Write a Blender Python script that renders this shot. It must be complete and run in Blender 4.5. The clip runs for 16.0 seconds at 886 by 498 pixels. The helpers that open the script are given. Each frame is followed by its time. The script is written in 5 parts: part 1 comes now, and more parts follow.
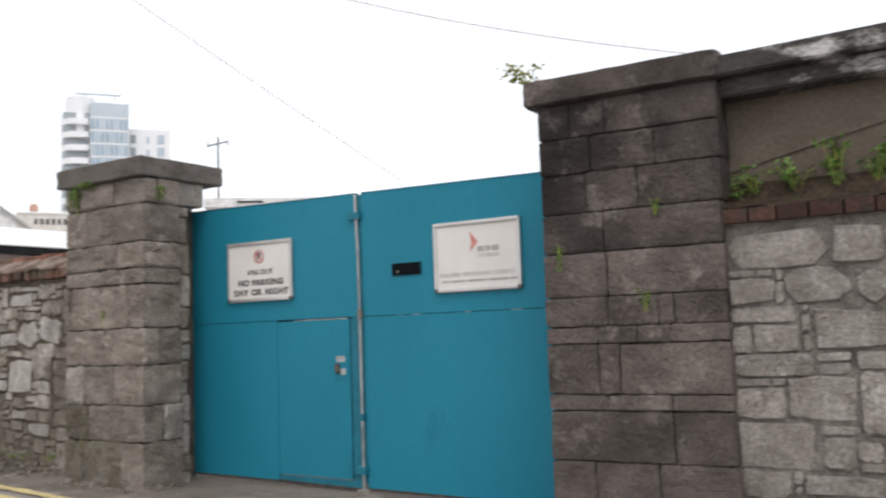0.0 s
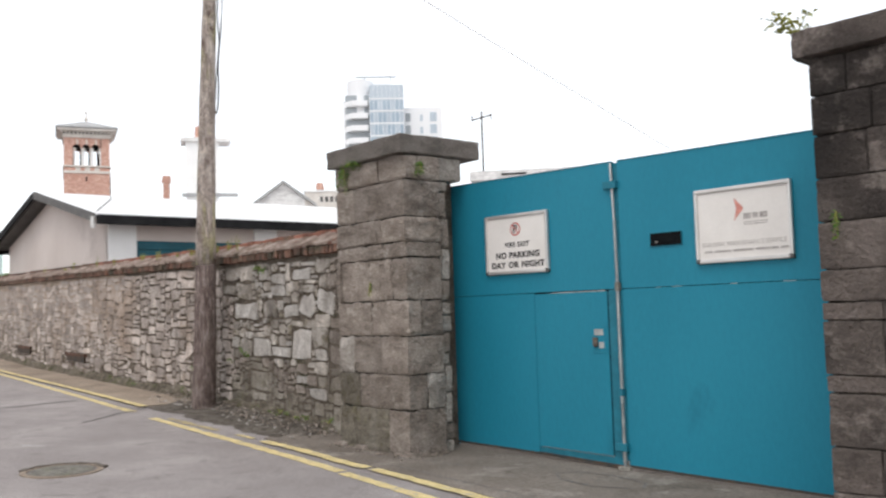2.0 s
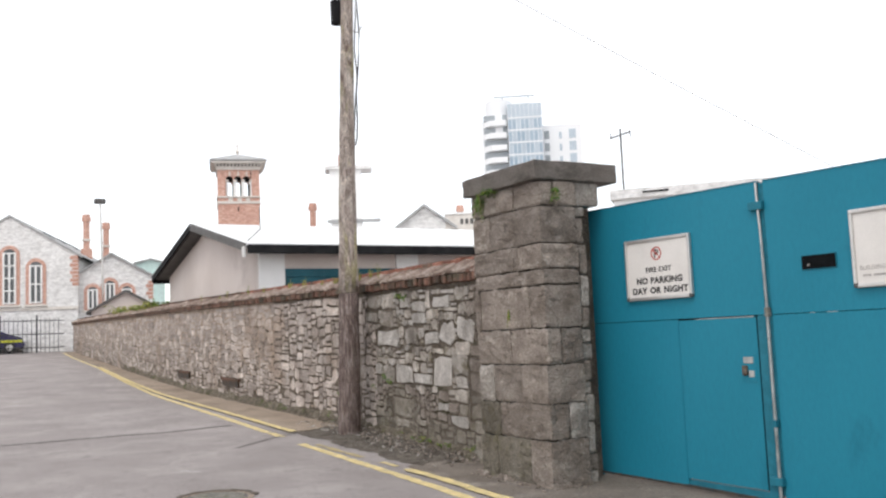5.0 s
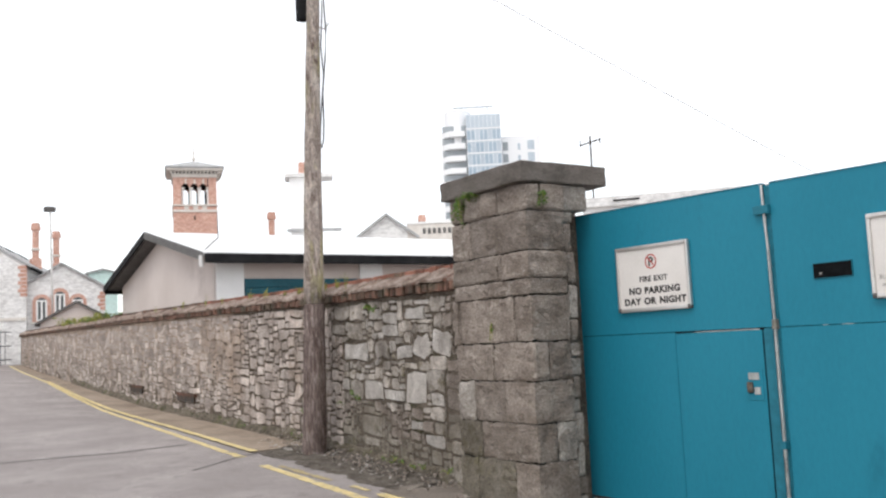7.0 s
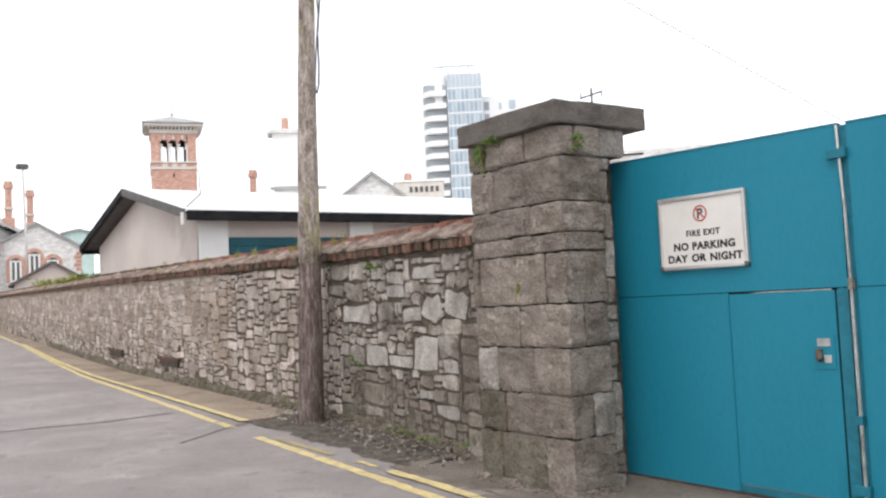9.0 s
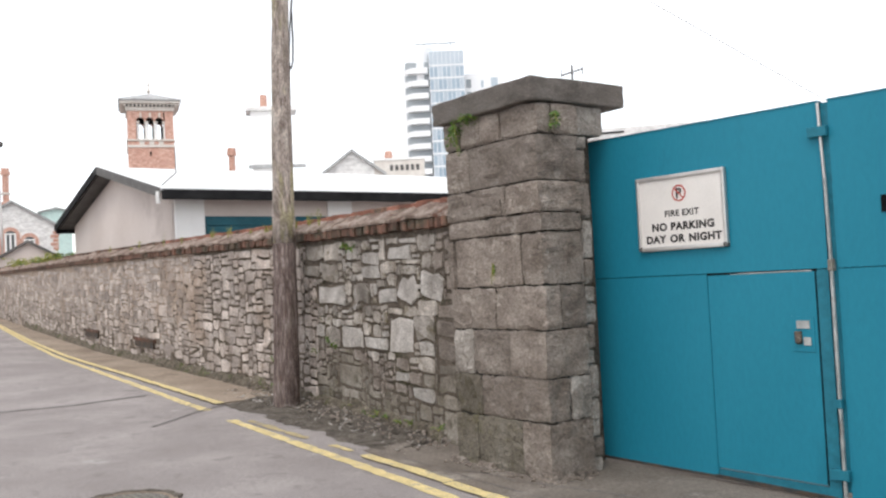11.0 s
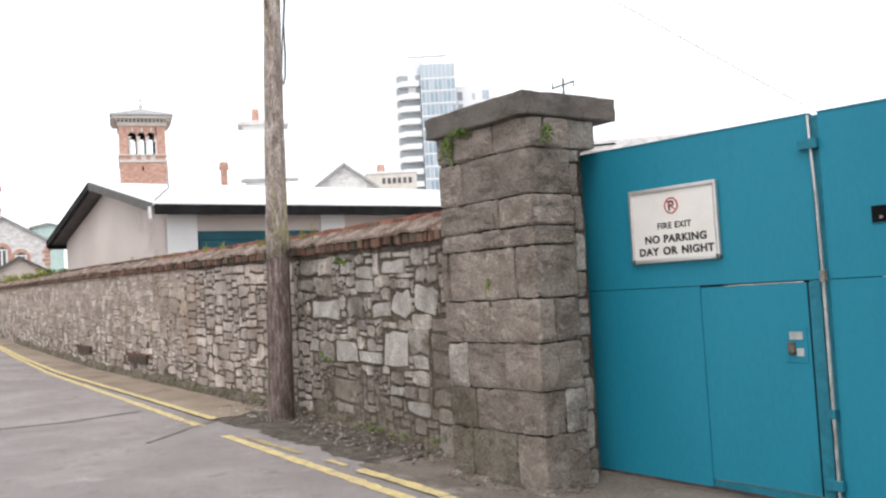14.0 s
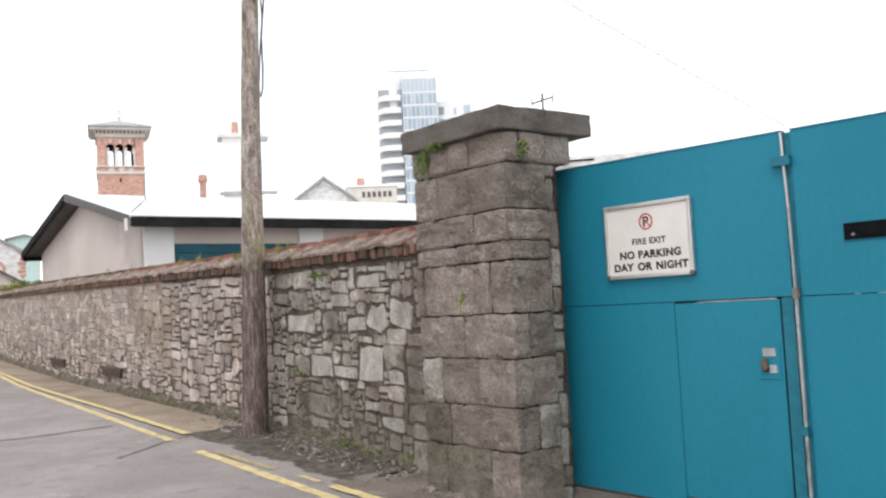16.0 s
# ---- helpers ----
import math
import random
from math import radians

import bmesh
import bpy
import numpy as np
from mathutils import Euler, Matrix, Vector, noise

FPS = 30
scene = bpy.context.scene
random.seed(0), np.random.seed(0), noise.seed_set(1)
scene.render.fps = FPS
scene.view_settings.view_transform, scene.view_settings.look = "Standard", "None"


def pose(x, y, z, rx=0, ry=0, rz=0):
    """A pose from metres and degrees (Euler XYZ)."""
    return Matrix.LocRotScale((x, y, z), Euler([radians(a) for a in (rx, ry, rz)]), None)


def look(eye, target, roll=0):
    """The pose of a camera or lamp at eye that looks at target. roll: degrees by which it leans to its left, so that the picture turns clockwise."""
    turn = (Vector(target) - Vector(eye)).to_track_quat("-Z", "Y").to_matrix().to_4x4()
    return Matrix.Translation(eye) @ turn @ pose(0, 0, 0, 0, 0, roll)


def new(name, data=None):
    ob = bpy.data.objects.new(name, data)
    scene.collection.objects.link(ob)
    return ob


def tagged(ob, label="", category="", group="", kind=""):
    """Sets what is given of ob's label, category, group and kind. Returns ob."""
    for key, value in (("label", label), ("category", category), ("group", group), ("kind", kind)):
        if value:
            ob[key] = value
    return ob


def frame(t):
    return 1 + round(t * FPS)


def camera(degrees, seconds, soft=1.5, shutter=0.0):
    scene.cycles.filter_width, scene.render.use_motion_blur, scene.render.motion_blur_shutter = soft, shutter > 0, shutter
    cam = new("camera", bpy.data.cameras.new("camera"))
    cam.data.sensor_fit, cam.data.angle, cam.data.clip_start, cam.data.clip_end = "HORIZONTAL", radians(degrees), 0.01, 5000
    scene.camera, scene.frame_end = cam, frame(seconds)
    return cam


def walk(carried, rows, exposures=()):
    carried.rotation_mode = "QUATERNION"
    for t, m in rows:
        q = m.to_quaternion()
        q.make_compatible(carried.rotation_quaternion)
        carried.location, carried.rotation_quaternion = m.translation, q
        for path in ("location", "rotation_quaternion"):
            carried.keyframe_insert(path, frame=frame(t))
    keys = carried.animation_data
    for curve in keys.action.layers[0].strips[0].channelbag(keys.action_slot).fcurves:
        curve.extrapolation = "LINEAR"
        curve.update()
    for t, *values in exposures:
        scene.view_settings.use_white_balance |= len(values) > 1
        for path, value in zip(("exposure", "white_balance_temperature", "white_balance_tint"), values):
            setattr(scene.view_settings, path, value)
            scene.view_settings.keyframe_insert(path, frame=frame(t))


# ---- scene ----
cam = camera(51.0, 16.0, soft=2.3, shutter=0.5)
PATH = [
    (0, (6.978, -8.063, 1.726), (5.963, -6.35, 1.91), -2.0),
    (0.5, (6.974, -8.037, 1.729), (5.818, -6.414, 1.9), -1.8),
    (1, (6.953, -7.998, 1.728), (5.699, -6.449, 1.888), -2.4),
    (1.5, (6.97, -7.883, 1.733), (5.595, -6.438, 1.878), -2.6),
    (2, (6.975, -7.82, 1.761), (5.509, -6.466, 1.898), -1.8),
    (2.5, (6.969, -7.731, 1.797), (5.448, -6.439, 1.929), -2.4),
    (3, (7.017, -7.734, 1.832), (5.446, -6.503, 1.963), -2.5),
    (3.5, (7.005, -7.735, 1.826), (5.405, -6.54, 1.941), -2.8),
    (4, (6.991, -7.746, 1.833), (5.364, -6.588, 1.936), -2.6),
    (4.5, (6.961, -7.719, 1.858), (5.317, -6.587, 1.993), -2.5),
    (5, (6.965, -7.734, 1.872), (5.314, -6.62, 2.06), -2.5),
    (7.5, (6.052, -7.429, 1.922), (4.471, -6.22, 2.112), -2.4),
    (8, (5.992, -7.401, 1.905), (4.401, -6.197, 2.047), -1.8),
    (8.5, (5.482, -7.238, 1.95), (3.898, -6.023, 2.076), -2.8),
    (9, (5.031, -7.131, 1.952), (3.455, -5.906, 2.074), -2.7),
    (11.5, (4.921, -6.929, 1.987), (3.367, -5.672, 2.05), -3.0),
    (12, (4.919, -6.921, 1.984), (3.366, -5.662, 2.041), -3.1),
    (12.5, (4.921, -6.918, 1.985), (3.373, -5.653, 2.037), -3.0),
    (13, (4.902, -6.932, 1.988), (3.352, -5.67, 2.037), -2.8),
    (13.5, (4.898, -6.953, 1.994), (3.353, -5.685, 2.059), -3.3),
    (14, (4.935, -6.97, 1.998), (3.391, -5.703, 2.097), -3.3),
    (14.5, (4.921, -6.971, 1.989), (3.373, -5.707, 2.08), -3.6),
    (15, (4.933, -6.961, 1.996), (3.386, -5.698, 2.102), -3.8),
    (15.5, (4.915, -6.925, 2.012), (3.384, -5.645, 2.146), -3.4),
    (16, (4.938, -6.9, 2.001), (3.423, -5.601, 2.128), -3.0),
]
walk(cam, [(t, look(eye, target, roll)) for t, eye, target, roll in PATH],
     [(0.0, 0.0), (1.5, 0.08), (3.0, 0.14), (5.0, 0.18), (7.5, 0.22), (9.0, 0.28), (16.0, 0.28)])

# world: bright overcast sky
world = bpy.data.worlds.new("overcast_sky")
scene.world = world
world.use_nodes = True
wn, wl = world.node_tree.nodes, world.node_tree.links
wn.clear()
sky = wn.new("ShaderNodeTexSky")
sky.sky_type, sky.sun_disc = "NISHITA", False
sky.sun_elevation, sky.sun_rotation = radians(56), radians(148)
sky_bg, cloud_bg = wn.new("ShaderNodeBackground"), wn.new("ShaderNodeBackground")
sky_bg.inputs[1].default_value = 0.05
cloud_bg.inputs[0].default_value, cloud_bg.inputs[1].default_value = (1.0, 0.985, 0.97, 1), 1.0
add_bg, world_out = wn.new("ShaderNodeAddShader"), wn.new("ShaderNodeOutputWorld")
wl.new(sky.outputs[0], sky_bg.inputs[0])
wl.new(sky_bg.outputs[0], add_bg.inputs[0])
wl.new(cloud_bg.outputs[0], add_bg.inputs[1])
wl.new(add_bg.outputs[0], world_out.inputs[0])
sun = new("sun", bpy.data.lights.new("sun", "SUN"))
sun.data.energy, sun.data.angle, sun.data.color = 1.0, radians(25), (1.0, 0.96, 0.9)
sun.matrix_world = look((10, -16, 28), (0, 0, 0))


# ---------------------------------------------------------------- materials
def mat(name, cols, scale=2.0, rough=0.85, bump=0.3, bscale=40.0, vary=0.0, island=False, metal=0.0, fine=0.3,
        stretch=(1, 1, 1), stain=None, stain_scale=0.7, stain_at=0.55, spec=0.3, bdist=0.01, grit_by=0.3, stain2=None):
    """Noise between the given colours, finer grain over it, an optional second stain colour, and relief."""
    m = bpy.data.materials.new(name)
    m.use_nodes = True
    n, l = m.node_tree.nodes, m.node_tree.links
    b = n["Principled BSDF"]
    geo, mp = n.new("ShaderNodeNewGeometry"), n.new("ShaderNodeMapping")
    mp.inputs["Scale"].default_value = stretch
    l.new(geo.outputs["Position"], mp.inputs["Vector"])
    big = n.new("ShaderNodeTexNoise")
    big.inputs["Scale"].default_value, big.inputs["Detail"].default_value = scale, 6
    l.new(mp.outputs[0], big.inputs["Vector"])
    ramp = n.new("ShaderNodeValToRGB")
    el = ramp.color_ramp.elements
    while len(el) < len(cols):
        el.new(0.5)
    for i, c in enumerate(cols):
        el[i].position = 0.3 + 0.4 * i / max(1, len(cols) - 1)
        el[i].color = (*c, 1)
    l.new(big.outputs[0], ramp.inputs[0])
    out = ramp.outputs[0]
    if stain:
        st = n.new("ShaderNodeTexNoise")
        st.inputs["Scale"].default_value, st.inputs["Detail"].default_value = stain_scale, 8
        st.inputs["Roughness"].default_value = 0.65
        l.new(mp.outputs[0], st.inputs["Vector"])
        sr = n.new("ShaderNodeMapRange")
        sr.inputs[1].default_value, sr.inputs[2].default_value = stain_at, stain_at + 0.12
        l.new(st.outputs[0], sr.inputs[0])
        mx = n.new("ShaderNodeMixRGB")
        l.new(sr.outputs[0], mx.inputs[0])
        l.new(out, mx.inputs[1])
        mx.inputs[2].default_value = (*stain, 1)
        out = mx.outputs[0]
    if stain2:
        s2n = n.new("ShaderNodeTexNoise")
        s2n.inputs["Scale"].default_value, s2n.inputs["Detail"].default_value = stain_scale * 2.3, 9
        s2n.inputs["Roughness"].default_value = 0.7
        mp2 = n.new("ShaderNodeMapping")
        mp2.inputs["Location"].default_value = (17.0, 5.0, 9.0)
        l.new(mp.outputs[0], mp2.inputs["Vector"])
        l.new(mp2.outputs[0], s2n.inputs["Vector"])
        s2r = n.new("ShaderNodeMapRange")
        s2r.inputs[1].default_value, s2r.inputs[2].default_value = 0.55, 0.64
        l.new(s2n.outputs[0], s2r.inputs[0])
        mx2 = n.new("ShaderNodeMixRGB")
        l.new(s2r.outputs[0], mx2.inputs[0])
        l.new(out, mx2.inputs[1])
        mx2.inputs[2].default_value = (*stain2, 1)
        out = mx2.outputs[0]
    small = n.new("ShaderNodeTexNoise")
    small.inputs["Scale"].default_value, small.inputs["Detail"].default_value = bscale, 5
    small.inputs["Roughness"].default_value = 0.7
    l.new(mp.outputs[0], small.inputs["Vector"])
    if fine:
        mr = n.new("ShaderNodeMapRange")
        mr.inputs[1].default_value, mr.inputs[2].default_value = 0.34, 0.66
        mr.inputs[3].default_value, mr.inputs[4].default_value = 1 - fine, 1 + fine
        l.new(small.outputs[0], mr.inputs[0])
        hs = n.new("ShaderNodeHueSaturation")
        l.new(mr.outputs[0], hs.inputs["Value"])
        l.new(out, hs.inputs["Color"])
        out = hs.outputs[0]
    if bump >= 0.8:
        # pits and grit
        pit = n.new("ShaderNodeTexNoise")
        pit.inputs["Scale"].default_value, pit.inputs["Detail"].default_value = bscale * 2.6, 6
        pit.inputs["Roughness"].default_value = 0.75
        l.new(mp.outputs[0], pit.inputs["Vector"])
        pr = n.new("ShaderNodeMapRange")
        pr.inputs[1].default_value, pr.inputs[2].default_value = 0.36, 0.64
        pr.inputs[3].default_value, pr.inputs[4].default_value = 1 - grit_by, 1 + 0.8 * grit_by
        l.new(pit.outputs[0], pr.inputs[0])
        ph = n.new("ShaderNodeHueSaturation")
        l.new(pr.outputs[0], ph.inputs["Value"])
        l.new(out, ph.inputs["Color"])
        out = ph.outputs[0]
    if vary:
        rnd = geo.outputs["Random Per Island"] if island else n.new("ShaderNodeObjectInfo").outputs["Random"]
        mr = n.new("ShaderNodeMapRange")
        mr.inputs[3].default_value, mr.inputs[4].default_value = 1 - vary, 1 + vary
        l.new(rnd, mr.inputs[0])
        hs = n.new("ShaderNodeHueSaturation")
        l.new(mr.outputs[0], hs.inputs["Value"])
        l.new(out, hs.inputs["Color"])
        out = hs.outputs[0]
    l.new(out, b.inputs["Base Color"])
    b.inputs["Roughness"].default_value, b.inputs["Metallic"].default_value = rough, metal
    b.inputs["Specular IOR Level"].default_value = spec
    if bump:
        bp = n.new("ShaderNodeBump")
        bp.inputs["Strength"].default_value, bp.inputs["Distance"].default_value = bump, bdist
        l.new(small.outputs[0], bp.inputs["Height"])
        if bump >= 0.8:
            grit, bp2 = n.new("ShaderNodeTexNoise"), n.new("ShaderNodeBump")
            grit.inputs["Scale"].default_value, grit.inputs["Detail"].default_value = bscale * 3.2, 4
            l.new(mp.outputs[0], grit.inputs["Vector"])
            bp2.inputs["Strength"].default_value, bp2.inputs["Distance"].default_value = bump, bdist * 0.4
            l.new(grit.outputs[0], bp2.inputs["Height"])
            l.new(bp2.outputs[0], bp.inputs["Normal"])
        l.new(bp.outputs[0], b.inputs["Normal"])
    return m


ASPHALT = mat("asphalt", [(0.263, 0.233, 0.224), (0.302, 0.27, 0.26), (0.362, 0.326, 0.314)], 0.9, 0.9, 0.85, 60, fine=0.28, stain=(0.4, 0.37, 0.357), stain_scale=1.6, stain_at=0.6, bdist=0.012, grit_by=0.28, stain2=(0.24, 0.215, 0.206))
FOOTWAY = mat("footway_concrete", [(0.145, 0.121, 0.1), (0.229, 0.196, 0.167)], 1.4, 0.92, 0.8, 30, fine=0.28, stain=(0.101, 0.0836, 0.0669), stain_at=0.58, stain2=(0.273, 0.242, 0.211), grit_by=0.25)
PAVE = mat("pale_footway", [(0.23, 0.179, 0.136), (0.355, 0.286, 0.225)], 1.1, 0.92, 0.8, 30, fine=0.28, stain=(0.178, 0.138, 0.101), stain_at=0.58, grit_by=0.25)
DIRT = mat("dirt", [(0.085, 0.07, 0.056), (0.23, 0.2, 0.168)], 7, 0.95, 1.0, 30, fine=0.45, bdist=0.04, stain=(0.27, 0.25, 0.22), stain_scale=5, stain_at=0.62)
YELLOW = mat("road_paint", [(0.524, 0.419, 0.204), (0.712, 0.576, 0.286)], 6, 0.8, 0.3, 60, fine=0.3, stain=(0.377, 0.33, 0.256), stain_scale=7, stain_at=0.53)
YELLOW_WORN = mat("worn_road_paint", [(0.33, 0.27, 0.16), (0.5, 0.4, 0.2)], 9, 0.85, 0.3, 60, fine=0.2, stain=(0.24, 0.22, 0.19), stain_scale=8, stain_at=0.5)
TAR = mat("tar_joint", [(0.09, 0.083, 0.078), (0.21, 0.195, 0.185)], 9, 0.9, 0.3, 60, fine=0.3)
RUBBLE = mat("rubble_limestone", [(0.249, 0.215, 0.184), (0.4, 0.355, 0.311), (0.613, 0.557, 0.503)], 3.4, 0.9, 1.0, 36, vary=0.26, fine=0.3, bdist=0.035, stain=(0.236, 0.197, 0.157), stain_scale=1.6, stain_at=0.58, stain2=(0.226, 0.193, 0.138), grit_by=0.24)
RUBBLE_LIGHT = mat("pale_limestone_face", [(0.355, 0.32, 0.288), (0.513, 0.473, 0.434), (0.67, 0.631, 0.591)], 3.6, 0.9, 1.0, 36, vary=0.14, fine=0.27, bdist=0.035, stain=(0.296, 0.257, 0.217), stain_scale=2.6, stain_at=0.58, grit_by=0.2)
RUBBLE_FAR = mat("rubble_limestone_joined", [(0.309, 0.257, 0.224), (0.432, 0.37, 0.331), (0.597, 0.525, 0.477)], 2.2, 0.9, 1.0, 16, vary=0.26, island=True, fine=0.26, bdist=0.04, stain=(0.34, 0.265, 0.213), stain_scale=0.6, stain_at=0.54, grit_by=0.25)
RUBBLE_PALE = mat("pale_rubble", [(0.26, 0.228, 0.2), (0.37, 0.332, 0.295), (0.5, 0.458, 0.415)], 3.0, 0.9, 1.0, 28, vary=0.16, fine=0.26, bdist=0.04, stain=(0.2, 0.172, 0.148), stain_scale=2.2, stain_at=0.57, stain2=(0.53, 0.49, 0.45), grit_by=0.2)
MORTAR = mat("lime_mortar", [(0.123, 0.0959, 0.0738), (0.238, 0.195, 0.156)], 4, 0.95, 1.0, 34, fine=0.45, stain=(0.0902, 0.0804, 0.0451), stain_scale=1.3, stain_at=0.57, bdist=0.05)
MORTAR_PALE = mat("pale_mortar", [(0.17, 0.15, 0.131), (0.29, 0.262, 0.235)], 5, 0.95, 1.0, 24, fine=0.35, stain=(0.12, 0.104, 0.09), stain_scale=3, stain_at=0.58, bdist=0.03)
MORTAR_PINK = mat("pinkish_repointing", [(0.312, 0.24, 0.189), (0.468, 0.372, 0.302)], 3, 0.95, 1.0, 22, fine=0.3, stain=(0.229, 0.18, 0.134), stain_scale=0.9, stain_at=0.57, bdist=0.04)
FOOTING = mat("mossy_footing", [(0.1, 0.082, 0.06), (0.23, 0.195, 0.152)], 5, 0.95, 1.0, 20, fine=0.4, stain=(0.1, 0.1, 0.045), stain_scale=2, stain_at=0.54, bdist=0.05)
ASHLAR = mat("grey_ashlar", [(0.247, 0.202, 0.168), (0.351, 0.294, 0.252), (0.469, 0.4, 0.349)], 2.8, 0.93, 1.0, 30, vary=0.2, fine=0.28, stain=(0.204, 0.165, 0.137), stain_scale=2.1, stain_at=0.56, stain2=(0.469, 0.407, 0.356), bdist=0.05, grit_by=0.25, stretch=(1, 1, 1.4))
ASHLAR_DARK = mat("soot_dark_ashlar", [(0.0379, 0.0314, 0.0283), (0.0788, 0.0647, 0.0577), (0.157, 0.13, 0.115)], 1.7, 0.93, 1.0, 28, vary=0.28, fine=0.22, stain=(0.19, 0.155, 0.134), stain_scale=1.1, stain_at=0.57, stain2=(0.221, 0.187, 0.167), bdist=0.05, grit_by=0.25)
ASHLAR_BROWN = mat("grey_brown_ashlar", [(0.101, 0.0832, 0.0741), (0.189, 0.156, 0.138), (0.284, 0.238, 0.212)], 1.9, 0.93, 1.0, 28, vary=0.22, fine=0.2, stain=(0.0811, 0.0676, 0.0611), stain_scale=1.3, stain_at=0.58, stain2=(0.324, 0.277, 0.247), bdist=0.05, grit_by=0.22)
MORTAR_DARK = mat("dark_open_joint", [(0.03, 0.027, 0.023), (0.075, 0.067, 0.056)], 4, 0.95, 1.0, 22, fine=0.4, bdist=0.03)
CAPSTONE = mat("capstone", [(0.202, 0.176, 0.156), (0.306, 0.271, 0.244)], 3, 0.92, 1.0, 26, fine=0.2, stain=(0.159, 0.138, 0.12), stain_scale=1.8, bdist=0.05, grit_by=0.2, stretch=(1, 1, 2.6))
BRICK = mat("coping_brick", [(0.1, 0.058, 0.042), (0.19, 0.098, 0.07)], 4, 0.92, 0.9, 40, vary=0.45, fine=0.35, stain=(0.085, 0.07, 0.05), stain_scale=3.0, stain_at=0.47)
BRICK_RIDGE = mat("red_ridge_brick", [(0.19, 0.085, 0.06), (0.31, 0.135, 0.095)], 4, 0.92, 0.9, 40, vary=0.35, fine=0.3, stain=(0.1, 0.075, 0.055), stain_scale=3.0, stain_at=0.53)
BRICK_RED = mat("dull_red_brick", [(0.0562, 0.03, 0.024), (0.0938, 0.0465, 0.036)], 4, 0.92, 0.9, 40, vary=0.35, fine=0.35, stain=(0.0413, 0.0323, 0.0255), stain_scale=4.0, stain_at=0.48)
EARTH = mat("mossy_earth", [(0.045, 0.03, 0.021), (0.11, 0.075, 0.05)], 6, 0.95, 1.0, 24, fine=0.4, bdist=0.05, stain=(0.06, 0.075, 0.025), stain_scale=4, stain_at=0.55)
BRICK_FAR = mat("coping_brick_joined", [(0.1, 0.06, 0.044), (0.18, 0.1, 0.072)], 4, 0.92, 0.9, 40, vary=0.45, island=True, fine=0.35, stain=(0.085, 0.07, 0.05), stain_scale=3.0, stain_at=0.47)
COPING = mat("weathered_coping", [(0.17, 0.105, 0.078), (0.55, 0.45, 0.385)], 4, 0.95, 1.0, 22, fine=0.4, stain=(0.11, 0.08, 0.046), stain_scale=2.2, stain_at=0.54, stain2=(0.2, 0.095, 0.066), bdist=0.06)
PLASTER = mat("brown_render", [(0.11, 0.088, 0.067), (0.155, 0.128, 0.1)], 2, 0.93, 0.5, 30, fine=0.2, stain=(0.08, 0.064, 0.048), stain_at=0.6)
OLD_COPING = mat("limewashed_coping", [(0.035, 0.032, 0.03), (0.07, 0.064, 0.06)], 3, 0.9, 0.6, 24, fine=0.3, stain=(0.5, 0.48, 0.46), stain_scale=1.5, stain_at=0.51, stretch=(0.9, 1, 2.2))
TEAL = mat("teal_gate_paint", [(0.0138, 0.185, 0.268), (0.0185, 0.214, 0.307)], 0.8, 0.45, 0.06, 25, fine=0.05, spec=0.2, stain=(0.0144, 0.172, 0.248), stain_scale=1.6, stain_at=0.58, stretch=(1, 1, 0.45))
TEAL_EDGE = mat("teal_edge_paint", [(0.011, 0.125, 0.178), (0.018, 0.18, 0.25)], 8, 0.5, 0.15, 30, fine=0.1, spec=0.28, stain=(0.1, 0.07, 0.05), stain_scale=9, stain_at=0.68)
# near black with almost no gloss, stands for the shade inside seams and openings
DARK_GAP = mat("dark_gap", [(0.006, 0.007, 0.008), (0.012, 0.013, 0.014)], 6, 0.95, 0, spec=0.03)
WORN_STEEL = mat("worn_steel", [(0.25, 0.27, 0.27), (0.55, 0.56, 0.55)], 6, 0.45, 0.3, 50, fine=0.2, metal=0.6, stain=(0.12, 0.07, 0.045), stain_scale=5, stain_at=0.6)
ALUMINIUM = mat("brushed_aluminium", [(0.55, 0.53, 0.51), (0.66, 0.64, 0.62)], 4, 0.35, 0.05, 80, fine=0.08, metal=0.7)
SIGN_WHITE = mat("sign_white", [(0.7, 0.665, 0.63), (0.76, 0.725, 0.69)], 3, 0.5, 0.02, 50, fine=0.03)
INK = mat("black_lettering", [(0.02, 0.018, 0.018), (0.03, 0.028, 0.028)], 10, 0.6, 0)
INK_GREY = mat("faded_lettering", [(0.36, 0.33, 0.31), (0.44, 0.41, 0.39)], 20, 0.6, 0)
INK_RED = mat("red_print", [(0.42, 0.06, 0.05), (0.5, 0.09, 0.07)], 10, 0.6, 0)
INK_PINK = mat("faded_red_print", [(0.55, 0.22, 0.18), (0.62, 0.28, 0.23)], 10, 0.6, 0)
POLE_WOOD = mat("weathered_pole", [(0.273, 0.221, 0.189), (0.533, 0.445, 0.39), (0.806, 0.728, 0.657)], 6, 0.9, 1.0, 26, fine=0.5, stretch=(2, 2, 0.6), stain=(0.468, 0.416, 0.247), stain_scale=2.6, stain_at=0.52, stain2=(0.195, 0.13, 0.111), bdist=0.05)
POLE_BUTT = mat("creosoted_pole_butt", [(0.139, 0.0983, 0.0856), (0.278, 0.21, 0.187), (0.506, 0.416, 0.381)], 7, 0.9, 1.0, 28, fine=0.45, stretch=(3, 3, 0.4), stain=(0.327, 0.285, 0.206), stain_scale=2.6, stain_at=0.6, stain2=(0.18, 0.111, 0.0952), bdist=0.05)
